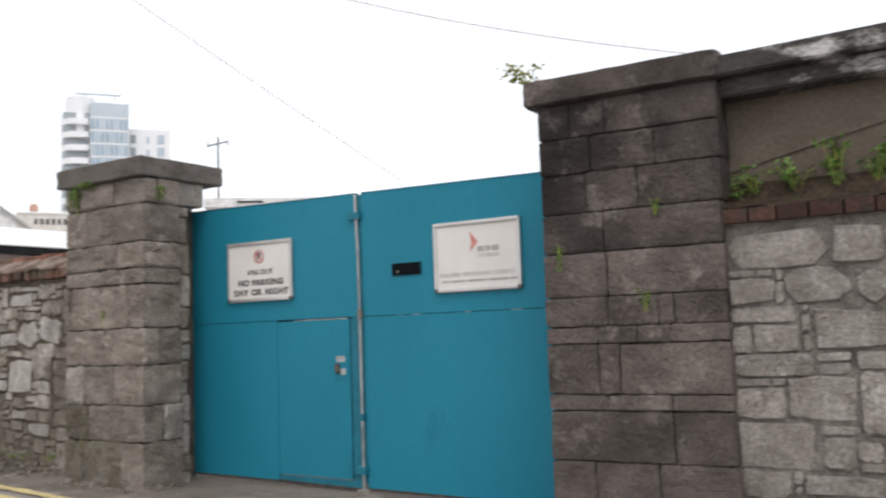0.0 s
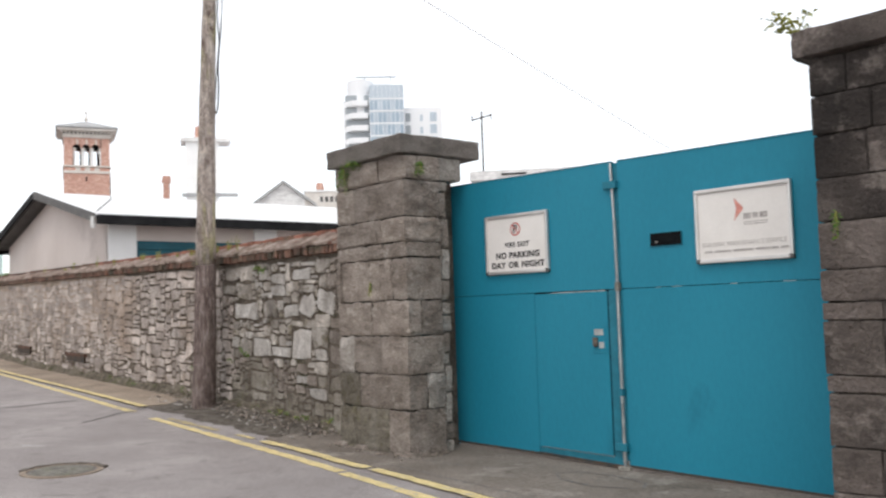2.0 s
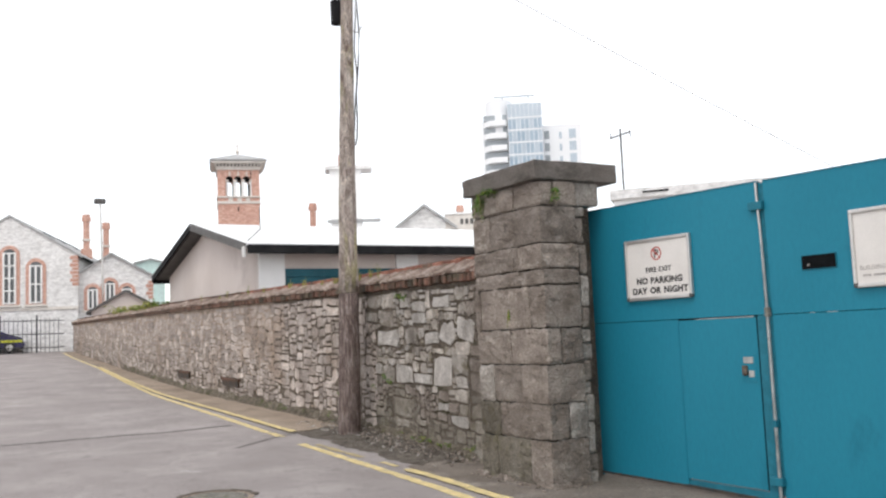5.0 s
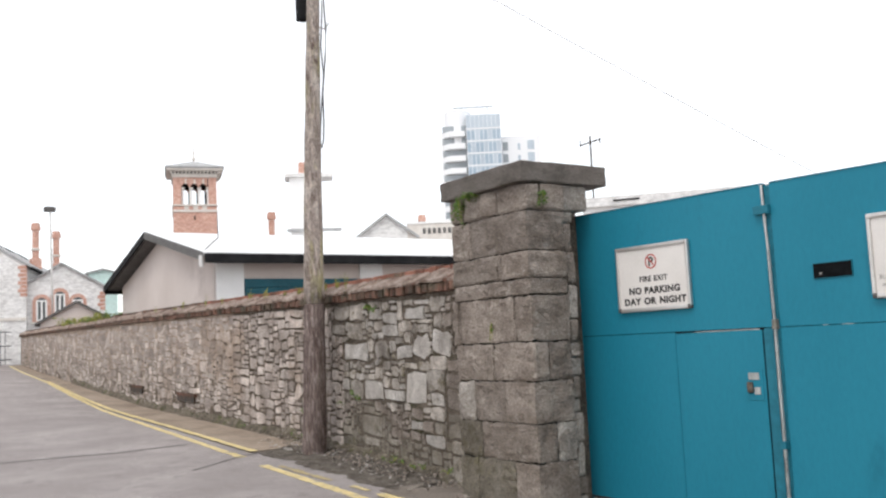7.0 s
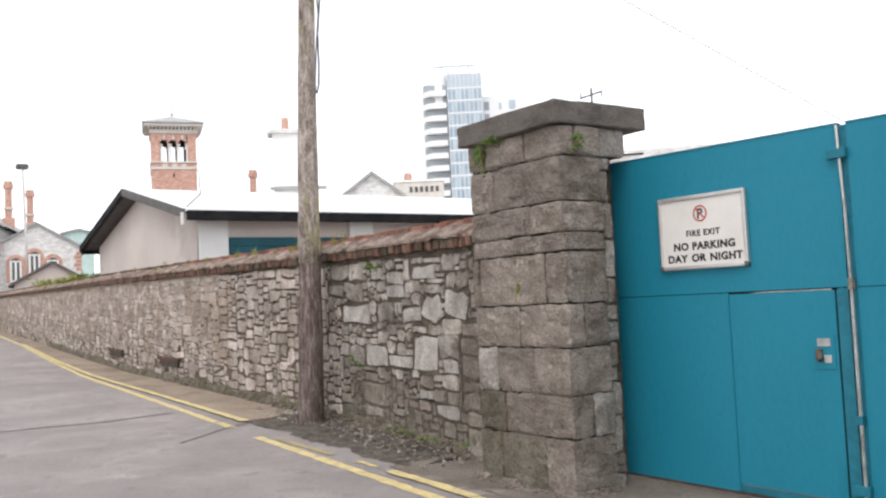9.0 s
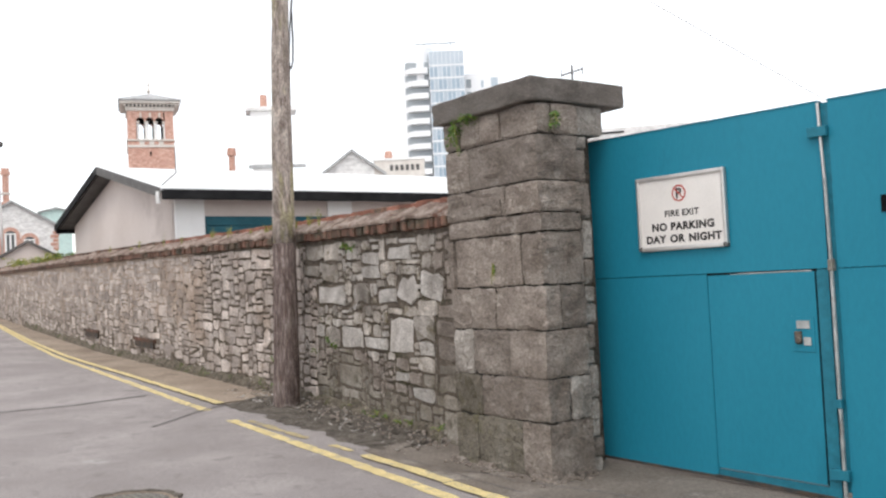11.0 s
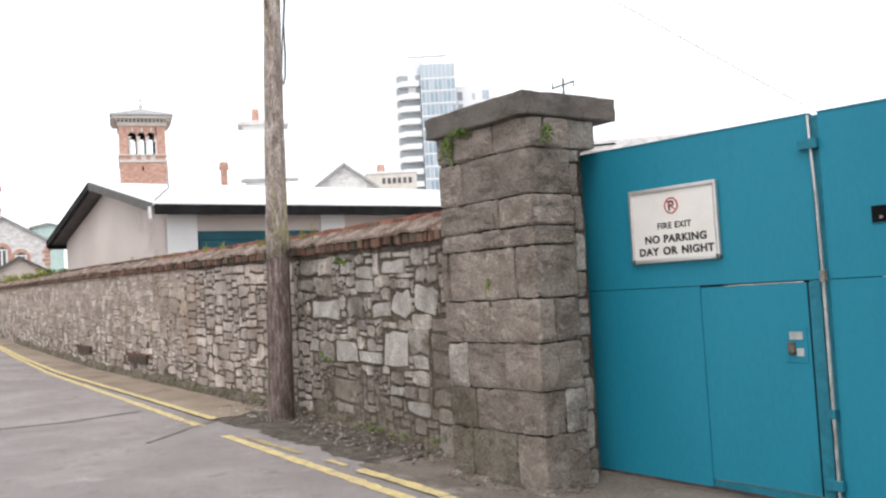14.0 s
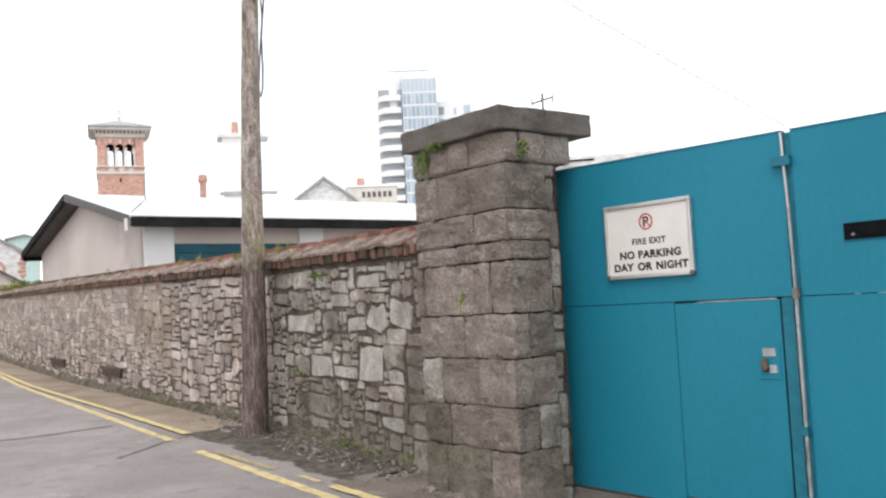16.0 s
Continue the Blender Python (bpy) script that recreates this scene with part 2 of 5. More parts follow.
LOCK_IRON = mat("dark_lock_iron", [(0.05, 0.042, 0.036), (0.16, 0.13, 0.105)], 14, 0.5, 0.3, 60, fine=0.3, metal=0.4, stain=(0.3, 0.27, 0.24), stain_scale=22, stain_at=0.6)
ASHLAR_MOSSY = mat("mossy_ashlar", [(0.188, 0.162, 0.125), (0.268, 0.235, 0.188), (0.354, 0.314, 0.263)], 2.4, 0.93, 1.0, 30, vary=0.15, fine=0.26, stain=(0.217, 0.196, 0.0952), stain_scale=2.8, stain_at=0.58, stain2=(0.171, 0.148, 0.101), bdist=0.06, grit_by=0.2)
RUBBLE_MOSSY = mat("mossy_rubble", [(0.198, 0.168, 0.134), (0.297, 0.26, 0.215), (0.418, 0.374, 0.325)], 2.8, 0.92, 1.0, 34, vary=0.22, fine=0.26, bdist=0.04, stain=(0.209, 0.187, 0.116), stain_scale=2.2, stain_at=0.55, stain2=(0.165, 0.141, 0.105), grit_by=0.25)
GRIME = mat("rusty_grime", [(0.03, 0.035, 0.035), (0.09, 0.06, 0.042)], 8, 0.8, 0.3, 40, fine=0.3)
CABLE = mat("black_cable", [(0.045, 0.045, 0.048), (0.07, 0.07, 0.072)], 10, 0.6, 0)
# wire coloured near white so that sky glare seems to swallow it
WIRE = mat("glare_pale_wire", [(0.74, 0.74, 0.74), (0.8, 0.8, 0.8)], 10, 0.6, 0)
RENDER = mat("pinkish_render", [(0.58, 0.505, 0.465), (0.66, 0.585, 0.545)], 0.7, 0.9, 0.2, 30, fine=0.08, stain=(0.5, 0.43, 0.395), stain_scale=0.5, stain_at=0.6)
WHITE_PAINT = mat("white_paint", [(0.8, 0.79, 0.775), (0.86, 0.85, 0.835)], 2, 0.7, 0.05, 30, fine=0.03)
# near-white base holds the bright sky that the sheeting reflects
ROOF_PALE = mat("sky_pale_metal_roof", [(0.74, 0.74, 0.74), (0.82, 0.82, 0.82)], 1, 0.45, 0.1, 12, fine=0.05)
FASCIA = mat("dark_fascia", [(0.012, 0.012, 0.013), (0.026, 0.026, 0.027)], 3, 0.85, 0.1, 30, spec=0.08)
SOFFIT_GREY = mat("grey_barge_board", [(0.09, 0.085, 0.082), (0.14, 0.135, 0.13)], 3, 0.7, 0.1, 30)
# red brick lightened in its colour for the haze over distant buildings
TOWER_BRICK = mat("hazed_red_brick", [(0.47, 0.26, 0.2), (0.57, 0.34, 0.27), (0.68, 0.47, 0.39)], 5.5, 0.9, 0.4, 18, fine=0.26, stretch=(1, 1, 2.4))
TOWER_STONE = mat("cream_stone", [(0.6, 0.55, 0.5), (0.72, 0.68, 0.63)], 3, 0.85, 0.2, 20, fine=0.1)
# slate and coursed stone paled: the hall's hazy wash-out sits in the colour
SLATE = mat("slate", [(0.3, 0.3, 0.3), (0.435, 0.435, 0.435)], 2, 0.6, 0.4, 12, fine=0.2)
PALE_STONE = mat("haze_pale_coursed_stone", [(0.6, 0.585, 0.57), (0.74, 0.725, 0.71), (0.85, 0.84, 0.825)], 2.2, 0.9, 0.5, 5, fine=0.18, stretch=(1, 1, 2.5))
# far tower: haze and sky burn-out are mixed into these four pale colours
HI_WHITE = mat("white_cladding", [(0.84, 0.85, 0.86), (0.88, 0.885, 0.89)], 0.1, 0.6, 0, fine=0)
HI_GLASS = mat("hazed_blue_facade_glass", [(0.44, 0.51, 0.57), (0.55, 0.62, 0.68)], 0.15, 0.25, 0, fine=0, spec=0.4)
HI_PANE = mat("hazed_facade_pane", [(0.3, 0.39, 0.48), (0.4, 0.5, 0.58)], 0.3, 0.2, 0, fine=0, spec=0.4)
HI_DARK = mat("hazed_glazing", [(0.29, 0.32, 0.34), (0.39, 0.42, 0.44)], 0.2, 0.3, 0, fine=0)
LEAF = mat("leaf_green", [(0.075, 0.15, 0.0312), (0.15, 0.25, 0.0562)], 12, 0.7, 0, fine=0.2, vary=0.35, island=True)
LEAF_YELLOW = mat("yellowing_leaf", [(0.16, 0.2, 0.05), (0.36, 0.33, 0.07)], 14, 0.7, 0, fine=0.2, vary=0.3, island=True)
IRON = mat("cast_iron", [(0.16, 0.15, 0.13), (0.3, 0.285, 0.25)], 9, 0.75, 0.6, 40, fine=0.35, stain=(0.17, 0.17, 0.1), stain_scale=5, stain_at=0.54)
# teal darkened to hold the deep shadow under the shed eaves
SHADED_TEAL = mat("shaded_teal_paint", [(0.008, 0.075, 0.1), (0.012, 0.1, 0.135)], 2, 0.5, 0.1, 20, fine=0.1)
BLACK_RAIL = mat("black_railing", [(0.02, 0.02, 0.022), (0.035, 0.035, 0.037)], 5, 0.5, 0)
GLASS_DARK = mat("dark_window_glass", [(0.05, 0.055, 0.06), (0.1, 0.105, 0.11)], 1, 0.1, 0, fine=0, spec=0.6)
CAR_BLUE = mat("dark_blue_paint", [(0.03, 0.025, 0.09), (0.05, 0.04, 0.12)], 2, 0.25, 0, fine=0, spec=0.6)
TYRE = mat("tyre", [(0.02, 0.02, 0.02), (0.03, 0.03, 0.03)], 5, 0.8, 0)
HI_VIS = mat("yellow_stripe", [(0.6, 0.6, 0.05), (0.7, 0.7, 0.08)], 5, 0.5, 0)
GREEN_NET = mat("pale_green_sheeting", [(0.5, 0.66, 0.62), (0.6, 0.75, 0.71)], 0.6, 0.6, 0.1, 4, fine=0.1)


# ---------------------------------------------------------------- mesh helpers
def mesh_of(name, bm, material, smooth=False):
    me = bpy.data.meshes.new(name)
    bmesh.ops.recalc_face_normals(bm, faces=bm.faces[:])
    bm.to_mesh(me)
    bm.free()
    me.materials.append(material)
    if smooth:
        me.polygons.foreach_set("use_smooth", [True] * len(me.polygons))
    return me


def part(name, bm, material, parent=None, label="", smooth=False):
    ob = new(name, mesh_of(name, bm, material, smooth))
    ob.parent = parent
    return tagged(ob, label)


def thing(name, label, category, at=(0, 0, 0), group="", kind=""):
    ob = new(name)
    ob.empty_display_size = 0.2
    return tagged(ob, label, category, group, kind)


def box(c0, c1, bev=0.0, m=None, bm=None):
    """A box between two corners, its edges chamfered, turned by m."""
    b = bmesh.new()
    bmesh.ops.create_cube(b, size=1.0)
    for v in b.verts:
        v.co = Vector([a + (c - a) * (p + 0.5) for a, c, p in zip(c0, c1, v.co)])
    if bev:
        bmesh.ops.bevel(b, geom=b.edges[:], offset=bev, segments=2, affect="EDGES", profile=0.6)
    if m:
        b.transform(m)
    if bm is None:
        return b
    me = bpy.data.meshes.new("tmp")
    b.to_mesh(me)
    b.free()
    bm.from_mesh(me)
    bpy.data.meshes.remove(me)
    return bm


def tube(points, radii, sides=12, bm=None):
    """A round bar through the points, with a radius at each."""
    bm = bm or bmesh.new()
    rings = []
    pts = [Vector(p) for p in points]
    for i, p in enumerate(pts):
        ahead = (pts[min(i + 1, len(pts) - 1)] - pts[max(i - 1, 0)]).normalized()
        q = ahead.to_track_quat("Z", "Y")
        r = radii[i] if isinstance(radii, (list, tuple)) else radii
        rings.append([bm.verts.new(p + q @ Vector((r * math.cos(a), r * math.sin(a), 0))) for a in (2 * math.pi * k / sides for k in range(sides))])
    for a, b in zip(rings, rings[1:]):
        for k in range(sides):
            bm.faces.new((a[k], a[(k + 1) % sides], b[(k + 1) % sides], b[k]))
    bm.faces.new(rings[0][::-1])
    bm.faces.new(rings[-1])
    return bm


def prism(outline, h0, h1, m=None, bm=None):
    """An outline in the plane, drawn up from h0 to h1, then placed by m."""
    bm = bm or bmesh.new()
    m = m or Matrix()
    lo = [bm.verts.new(m @ Vector((x, y, h0))) for x, y in outline]
    hi = [bm.verts.new(m @ Vector((x, y, h1))) for x, y in outline]
    bm.faces.new(lo[::-1])
    bm.faces.new(hi)
    for i in range(len(lo)):
        j = (i + 1) % len(lo)
        bm.faces.new((lo[i], lo[j], hi[j], hi[i]))
    return bm


# ---------------------------------------------------------------- ground
BREAKS = [-900, -75, -56, -52, -44, -36, -28, -20, -14, -10, -7, -5, -3, -1, 1, 3, 5, 7, 10, 16, 30, 900]


def gz(x):
    """Height of the ground, which climbs gently along the lane."""
    if x > 16:
        return 0.125 - 0.022 * 16
    if x > -20:
        return 0.125 - 0.022 * x
    return 0.565 + 0.0423 * (-20 - max(x, -56))


def sheet(name, rows, material, lift, parent=None, thick=0.0, label=""):
    """A strip that follows the ground between two edges; rows: (x0, y0, x1, y1)."""
    bm = bmesh.new()
    a = [bm.verts.new((x0, y0, gz(x0) + lift)) for x0, y0, x1, y1 in rows]
    b = [bm.verts.new((x1, y1, gz(x1) + lift)) for x0, y0, x1, y1 in rows]
    for i in range(len(rows) - 1):
        bm.faces.new((a[i], a[i + 1], b[i + 1], b[i]))
    if thick:
        ext = bmesh.ops.extrude_face_region(bm, geom=bm.faces[:])
        for v in ext["geom"]:
            if isinstance(v, bmesh.types.BMVert):
                v.co.z -= thick
    return part(name, bm, material, parent, label)


gb = bmesh.new()
cols = [[gb.verts.new((x, y, gz(x))) for y in (-900, -60, -20, -8, -3, 0, 5, 20, 60, 900)] for x in BREAKS]
for ca, cb in zip(cols, cols[1:]):
    for i in range(len(ca) - 1):
        gb.faces.new((ca[i], cb[i], cb[i + 1], ca[i + 1]))
tagged(part("road", gb, ASPHALT), "pale grey worn tarmac lane climbing gently", "road", kind="structure")

WALL = [(-2.2, -0.6), (-7.55, 0.3), (-14.0, 0.95), (-24.0, 1.9), (-40.0, 3.6), (-52.0, 5.0)]


def wall_at(u):
    """Point and direction on the lane wall's foot, u metres from the gate pillar."""
    for (ax, ay), (bx, by) in zip(WALL, WALL[1:]):
        d = math.hypot(bx - ax, by - ay)
        if u <= d or (bx, by) == WALL[-1]:
            return ax + (bx - ax) * u / d, ay + (by - ay) * u / d, (bx - ax) / d, (by - ay) / d
        u -= d


WALL_LEN = sum(math.hypot(b[0] - a[0], b[1] - a[1]) for a, b in zip(WALL, WALL[1:]))


def wall_h(u):
    return 2.42 if u < 18 else 2.42 + (1.62 - 2.42) * (u - 18) / (WALL_LEN - 18)


def wp(u, v, out):
    x, y, dx, dy = wall_at(u)
    return Vector((x - dy * out, y + dx * out, gz(x) + v))


# footway beside the wall, the apron before the gate, worn dirt round the pole
line_out = [(1.6, -2.38), (0.78, -2.27), (-0.75, -2.06), (-3.24, -1.74), (-6.77, -1.35), (-7.89, -1.18), (-10.2, -0.9), (-12.66, -0.6), (-17.6, -0.02), (-25.04, 0.9), (-34.7, 2.25), (-44, 3.3), (-51.5, 4.3)]
fw = []
for x0, y0 in [(-8.35, -0.72), (-12.66, -0.22), (-17.6, 0.3), (-20, 0.55), (-25.04, 1.1), (-34.7, 2.4), (-44, 3.45), (-51.5, 4.4)]:
    wy = np.interp(-x0, [-p[0] for p in WALL], [p[1] for p in WALL])
    fw.append((x0, y0, x0, float(wy) + 0.05))
tagged(sheet("pavement", fw, PAVE, 0.02, thick=0.05), "narrow worn concrete strip along the stone wall", "pavement", kind="structure")
ap = [(-3.6, -1.32, -3.6, -0.3), (-2.4, -1.5, -2.4, 0.1), (-0.9, -1.64, -0.9, 0.6), (1.2, -1.86, 1.2, 0.6), (3.0, -2.05, 3.0, 0.6), (6.5, -2.4, 6.5, -0.8), (12, -2.9, 12, -0.8)]
tagged(sheet("apron", ap, FOOTWAY, 0.012, thick=0.04), "stained concrete apron before the gate", "pavement", kind="structure")

rng = random.Random(3)
db = bmesh.new()
nx, ny = 90, 16
grid = []
for i in range(nx + 1):
    x = -8.35 + (5.0 * i / nx)
    wy = float(np.interp(-x, [-p[0] for p in WALL], [p[1] for p in WALL]))
    y0 = -0.74 - 0.5 * i / nx + 0.12 * noise.noise(Vector((x * 1.1, 0, 4))) + 0.09 * noise.noise(Vector((x * 3.3, 2, 4))) + 0.06 * noise.noise(Vector((x * 9, 5, 4)))
    row = []
    for j in range(ny + 1):
        f = j / ny
        y = y0 + (wy + 0.1 - y0) * f
        h = 0.004 + 0.09 * f ** 2 + 0.05 * noise.noise(Vector((x * 3, y * 3, 1))) * min(1, 4 * f) + 0.02 * noise.noise(Vector((x * 13, y * 13, 2))) * min(1, 3 * f)
        row.append(db.verts.new((x, y, gz(x) + max(h, 0.004))))
    grid.append(row)
for a, b in zip(grid, grid[1:]):
    for j in range(ny):
        db.faces.new((a[j], b[j], b[j + 1], a[j + 1]))
tagged(part("dirt_verge", db, DIRT, smooth=True), "loose dark dirt and debris banked along the wall foot", "dirt", kind="structure")


def ribbon(name, pts, width, material, lift, label, category, wob=0.0, seed=1, group=""):
    """A flat strip along points of the road."""
    r = random.Random(seed)
    dense = []
    for a, b in zip(pts, pts[1:]):
        k = max(1, int(math.hypot(b[0] - a[0], b[1] - a[1]) / 0.14))
        dense += [(a[0] + (b[0] - a[0]) * i / k, a[1] + (b[1] - a[1]) * i / k) for i in range(k)]
    dense.append(pts[-1])
    rows = []
    for i, (x, y) in enumerate(dense):
        p, q = dense[max(0, i - 1)], dense[min(len(dense) - 1, i + 1)]
        d = math.hypot(q[0] - p[0], q[1] - p[1])
        nx_, ny_ = -(q[1] - p[1]) / d, (q[0] - p[0]) / d
        wa, wb = width / 2 + r.uniform(-wob, wob), width / 2 + r.uniform(-wob, wob)
        rows.append((x + nx_ * wa, y + ny_ * wa, x - nx_ * wb, y - ny_ * wb))
    return tagged(sheet(name, rows, material, lift), label, category, group, "structure")


YL = "double yellow line, worn paint on the lane edge"
ribbon("road_marking", [(9, -3.2), (3.5, -2.62)] + line_out[:2] + [(-0.9, -2.05)], 0.135, YELLOW, 0.005, YL, "road marking", 0.014, 1, "yellow lines")
ribbon("road_marking", [(-0.99, -2.01)] + line_out[3:5], 0.14, YELLOW, 0.005, YL, "road marking", 0.014, 12, "yellow lines")
ribbon("road_marking", [line_out[5], (-8.55, -1.09)], 0.15, YELLOW, 0.005, YL, "road marking", 0.014, 13, "yellow lines")
ribbon("road_marking", [(-8.63, -1.1)] + line_out[6:], 0.135, YELLOW, 0.005, YL, "road marking", 0.014, 2, "yellow lines")
ribbon("road_marking", [(9, -2.85), (3.5, -2.25), (1.14, -1.96), (-0.8, -1.735)], 0.135, YELLOW, 0.018, YL, "road marking", 0.014, 3, "yellow lines")
ribbon("road_marking", [(-0.9, -1.745), (-1.72, -1.665)], 0.135, YELLOW, 0.018, YL, "road marking", 0.016, 14, "yellow lines")
ribbon("road_marking", [(-1.74, -1.62), (-2.5, -1.545), (-3.36, -1.47)], 0.13, YELLOW, 0.018, YL, "road marking", 0.016, 15, "yellow lines")
ribbon("road_marking", [(-3.68, -1.42), (-4.15, -1.38)], 0.09, YELLOW, 0.009, "yellow line worn almost away", "road marking", 0.018, 4, "yellow lines")
ribbon("road_marking", [(-4.75, -1.36), (-5.5, -1.3), (-6.5, -1.2)], 0.1, YELLOW_WORN, 0.009, "yellow line worn almost away", "road marking", 0.02, 16, "yellow lines")
ribbon("road_marking", [(-8.29, -0.78), (-12.4, -0.33), (-17.6, 0.2), (-25.04, 1.02), (-34.7, 2.33)], 0.135, YELLOW, 0.026, YL, "road marking", 0.014, 5, "yellow lines")
ribbon("road_joint", [(-8.2, -0.75), (-7.9, -1.3), (-7.1, -2.3)], 0.05, TAR, 0.007, "dark tarred joint across the lane", "road joint", 0.012, 6)
ribbon("road_joint", [(-10.42, -1.1), (-10.2, -2.3), (-10.36, -3.3), (-10.5, -5.2), (-10.4, -7)], 0.11, TAR, 0.006, "dark crack across the lane", "road joint", 0.014, 7)
ribbon("road_joint", [(-3.4, -1.24), (-1.6, -1.42), (0.4, -1.55), (2.6, -1.75)], 0.012, TAR, 0.017, "thin crack in the concrete apron", "road joint", 0.005, 8)

ribbon("road_joint", [(0.75, -0.62), (1.0, -0.85), (1.45, -0.9), (1.85, -0.7), (1.7, -0.45), (1.25, -0.36), (0.9, -0.42), (0.75, -0.6)], 0.02, TAR, 0.018, "cracked edge of a repair patch in the apron", "road joint", 0.008, 9)
ribbon("road_joint", [(-2.2, -1.3), (-1.7, -1.18), (-1.3, -1.22), (-0.6, -1.02), (0.1, -0.9)], 0.014, TAR, 0.018, "thin crack in the concrete apron", "road joint", 0.006, 10)

# round cover in the road
mh = thing("manhole_cover", "round cast-iron cover worn pale, set in the lane", "manhole cover")
MX, MY = -3.25, -4.03
tilt = pose(MX, MY, gz(MX), 0, math.degrees(math.atan(0.022)), 0)
bm = bmesh.new()
for r0, r1 in ((0.36, 0.42),):
    for k in range(40):
        a0, a1 = 2 * math.pi * k / 40, 2 * math.pi * (k + 1) / 40
        prism([(r0 * math.cos(a0), r0 * math.sin(a0)), (r1 * math.cos(a0), r1 * math.sin(a0)), (r1 * math.cos(a1), r1 * math.sin(a1)), (r0 * math.cos(a1), r0 * math.sin(a1))], -0.02, 0.012, tilt, bm)
part("rim", bm, PAVE, mh)
bm = bmesh.new()
for k in range(22):
    a0, a1 = math.radians(70 + 7.5 * k), math.radians(77.5 + 7.5 * k)
    r0, r1 = 0.385 + 0.012 * math.sin(3.1 * k), 0.455 + 0.02 * math.sin(1.7 * k)
    prism([(r0 * math.cos(a0), r0 * math.sin(a0)), (r1 * math.cos(a0), r1 * math.sin(a0)), (r1 * math.cos(a1), r1 * math.sin(a1)), (r0 * math.cos(a1), r0 * math.sin(a1))], -0.01, 0.017, tilt, bm)
part("dirt_edge", bm, DIRT, mh, "dark dirt caught along the rim")
bm = prism([(0.352 * math.cos(k * math.pi / 20), 0.352 * math.sin(k * math.pi / 20)) for k in range(40)], -0.02, 0.006, tilt)
lid = part("lid", bm, LOCK_IRON, mh)
bm = bmesh.new()
for i in range(-5, 6):
    for j in range(-5, 6):
        x, y = i * 0.06, j * 0.06
        if math.hypot(x, y) < 0.32:
            box((x - 0.02, y - 0.02, 0.004), (x + 0.02, y + 0.02, 0.013), 0, tilt, bm)
part("raised_pattern", bm, IRON, lid)


# ---------------------------------------------------------------- stones
def slab(u0, u1, v0, v1, at, r, joint=0.012, proud=0.03, rag=0.1):
    """One rough wall stone in wall coordinates, mapped into the world by at(u, v, out)."""
    j = joint * r.uniform(0.6, 1.6)
    u0, u1, v0, v1 = u0 + j, u1 - j, v0 + j, v1 - j
    w, h = u1 - u0, v1 - v0
    c = min(w, h) * r.choice((0.07, 0.12, 0.2, 0.3)) * r.uniform(0.7, 1.2)
    base = [(u0 + c, v0), ((u0 + u1) / 2, v0), (u1 - c, v0), (u1, v0 + c), (u1, v1 - c), (u1 - c, v1), ((u0 + u1) / 2, v1), (u0 + c, v1), (u0, v1 - c), (u0, v0 + c)]
    k = min(w, h) * rag
    base = [(u + r.uniform(-k, k), v + r.uniform(-k, k)) for u, v in base]
    mu, mv = (u0 + u1) / 2, (v0 + v1) / 2
    p = proud * r.uniform(0.75, 1.3)
    s1, s2 = 0.98, 0.91
    verts, tu, tv = [], r.uniform(-0.06, 0.06), r.uniform(-0.06, 0.06)
    for s, o in ((1.0, -0.03), (s1, p * 0.55), (s2, p)):
        for u, v in base:
            uu, vv = mu + (u - mu) * s, mv + (v - mv) * s
            oo = o + ((uu - mu) * tu + (vv - mv) * tv if o > 0 else 0) + (r.uniform(-0.004, 0.006) if o > 0 else 0)
            verts.append(at(uu, vv, oo))
    faces = [(a + k, a + (k + 1) % 10, a + 10 + (k + 1) % 10, a + 10 + k) for a in (0, 10) for k in range(10)] + [tuple(range(20, 30))]
    return verts, faces


LARGE, MEDIUM, SMALL = (0.42, 0.66, 0.22, 0.34), (0.26, 0.46, 0.14, 0.22), (0.12, 0.28, 0.07, 0.12)


def pack(u0, u1, v0, v1, r, fixed=(), cell=0.04, mix=(0.16, 0.68), grow=1.0, long=1.0):
    """Lay uneven squared stones and small pinnings round the stones given first, from the foot up."""
    nu, nv = int((u1 - u0) / cell), int((v1 - v0) / cell)
    used = np.zeros((nv, nu), dtype=bool)
    out = []
    for a, b, c, d in fixed:
        i0, i1 = max(0, round((a - u0) / cell)), min(nu, round((b - u0) / cell))
        j0, j1 = max(0, round((c - v0) / cell)), min(nv, round((d - v0) / cell))
        if i1 - i0 > 1 and j1 - j0 > 1 and not used[j0:j1, i0:i1].any():
            used[j0:j1, i0:i1] = True
            out.append((u0 + i0 * cell, u0 + i1 * cell, v0 + j0 * cell, v0 + j1 * cell))
    for j in range(nv):
        for i in range(nu):
            if used[j, i]:
                continue
            q = r.random()
            size = LARGE if q < mix[0] else MEDIUM if q < mix[1] else SMALL
            want = max(2, round(long * grow * r.uniform(size[0], size[1]) / cell))
            run = 1
            while run < want + 2 and i + run < nu and not used[j, i + run]:
                run += 1
            run = run if run < want + 2 else want
            tall = max(2, round(grow * r.uniform(size[2], size[3]) / cell))
            k = 1
            while k < tall and j + k < nv and not used[j + k, i:i + run].any():
                k += 1
            if nv - (j + k) < 2 and not used[j + k:nv, i:i + run].any():
                k = nv - j
            used[j:j + k, i:i + run] = True
            if run * cell > 0.06 and k * cell > 0.045:
                out.append((u0 + i * cell, u0 + (i + run) * cell, v0 + j * cell, v0 + (j + k) * cell))
    return out


def warp(at, amp=0.03):
    def f(u, v, o):
        d = noise.noise_vector(Vector((u * 1.6, v * 1.6, 7.3)))
        return at(u + amp * d.x, v + amp * d.y, o)
    return f


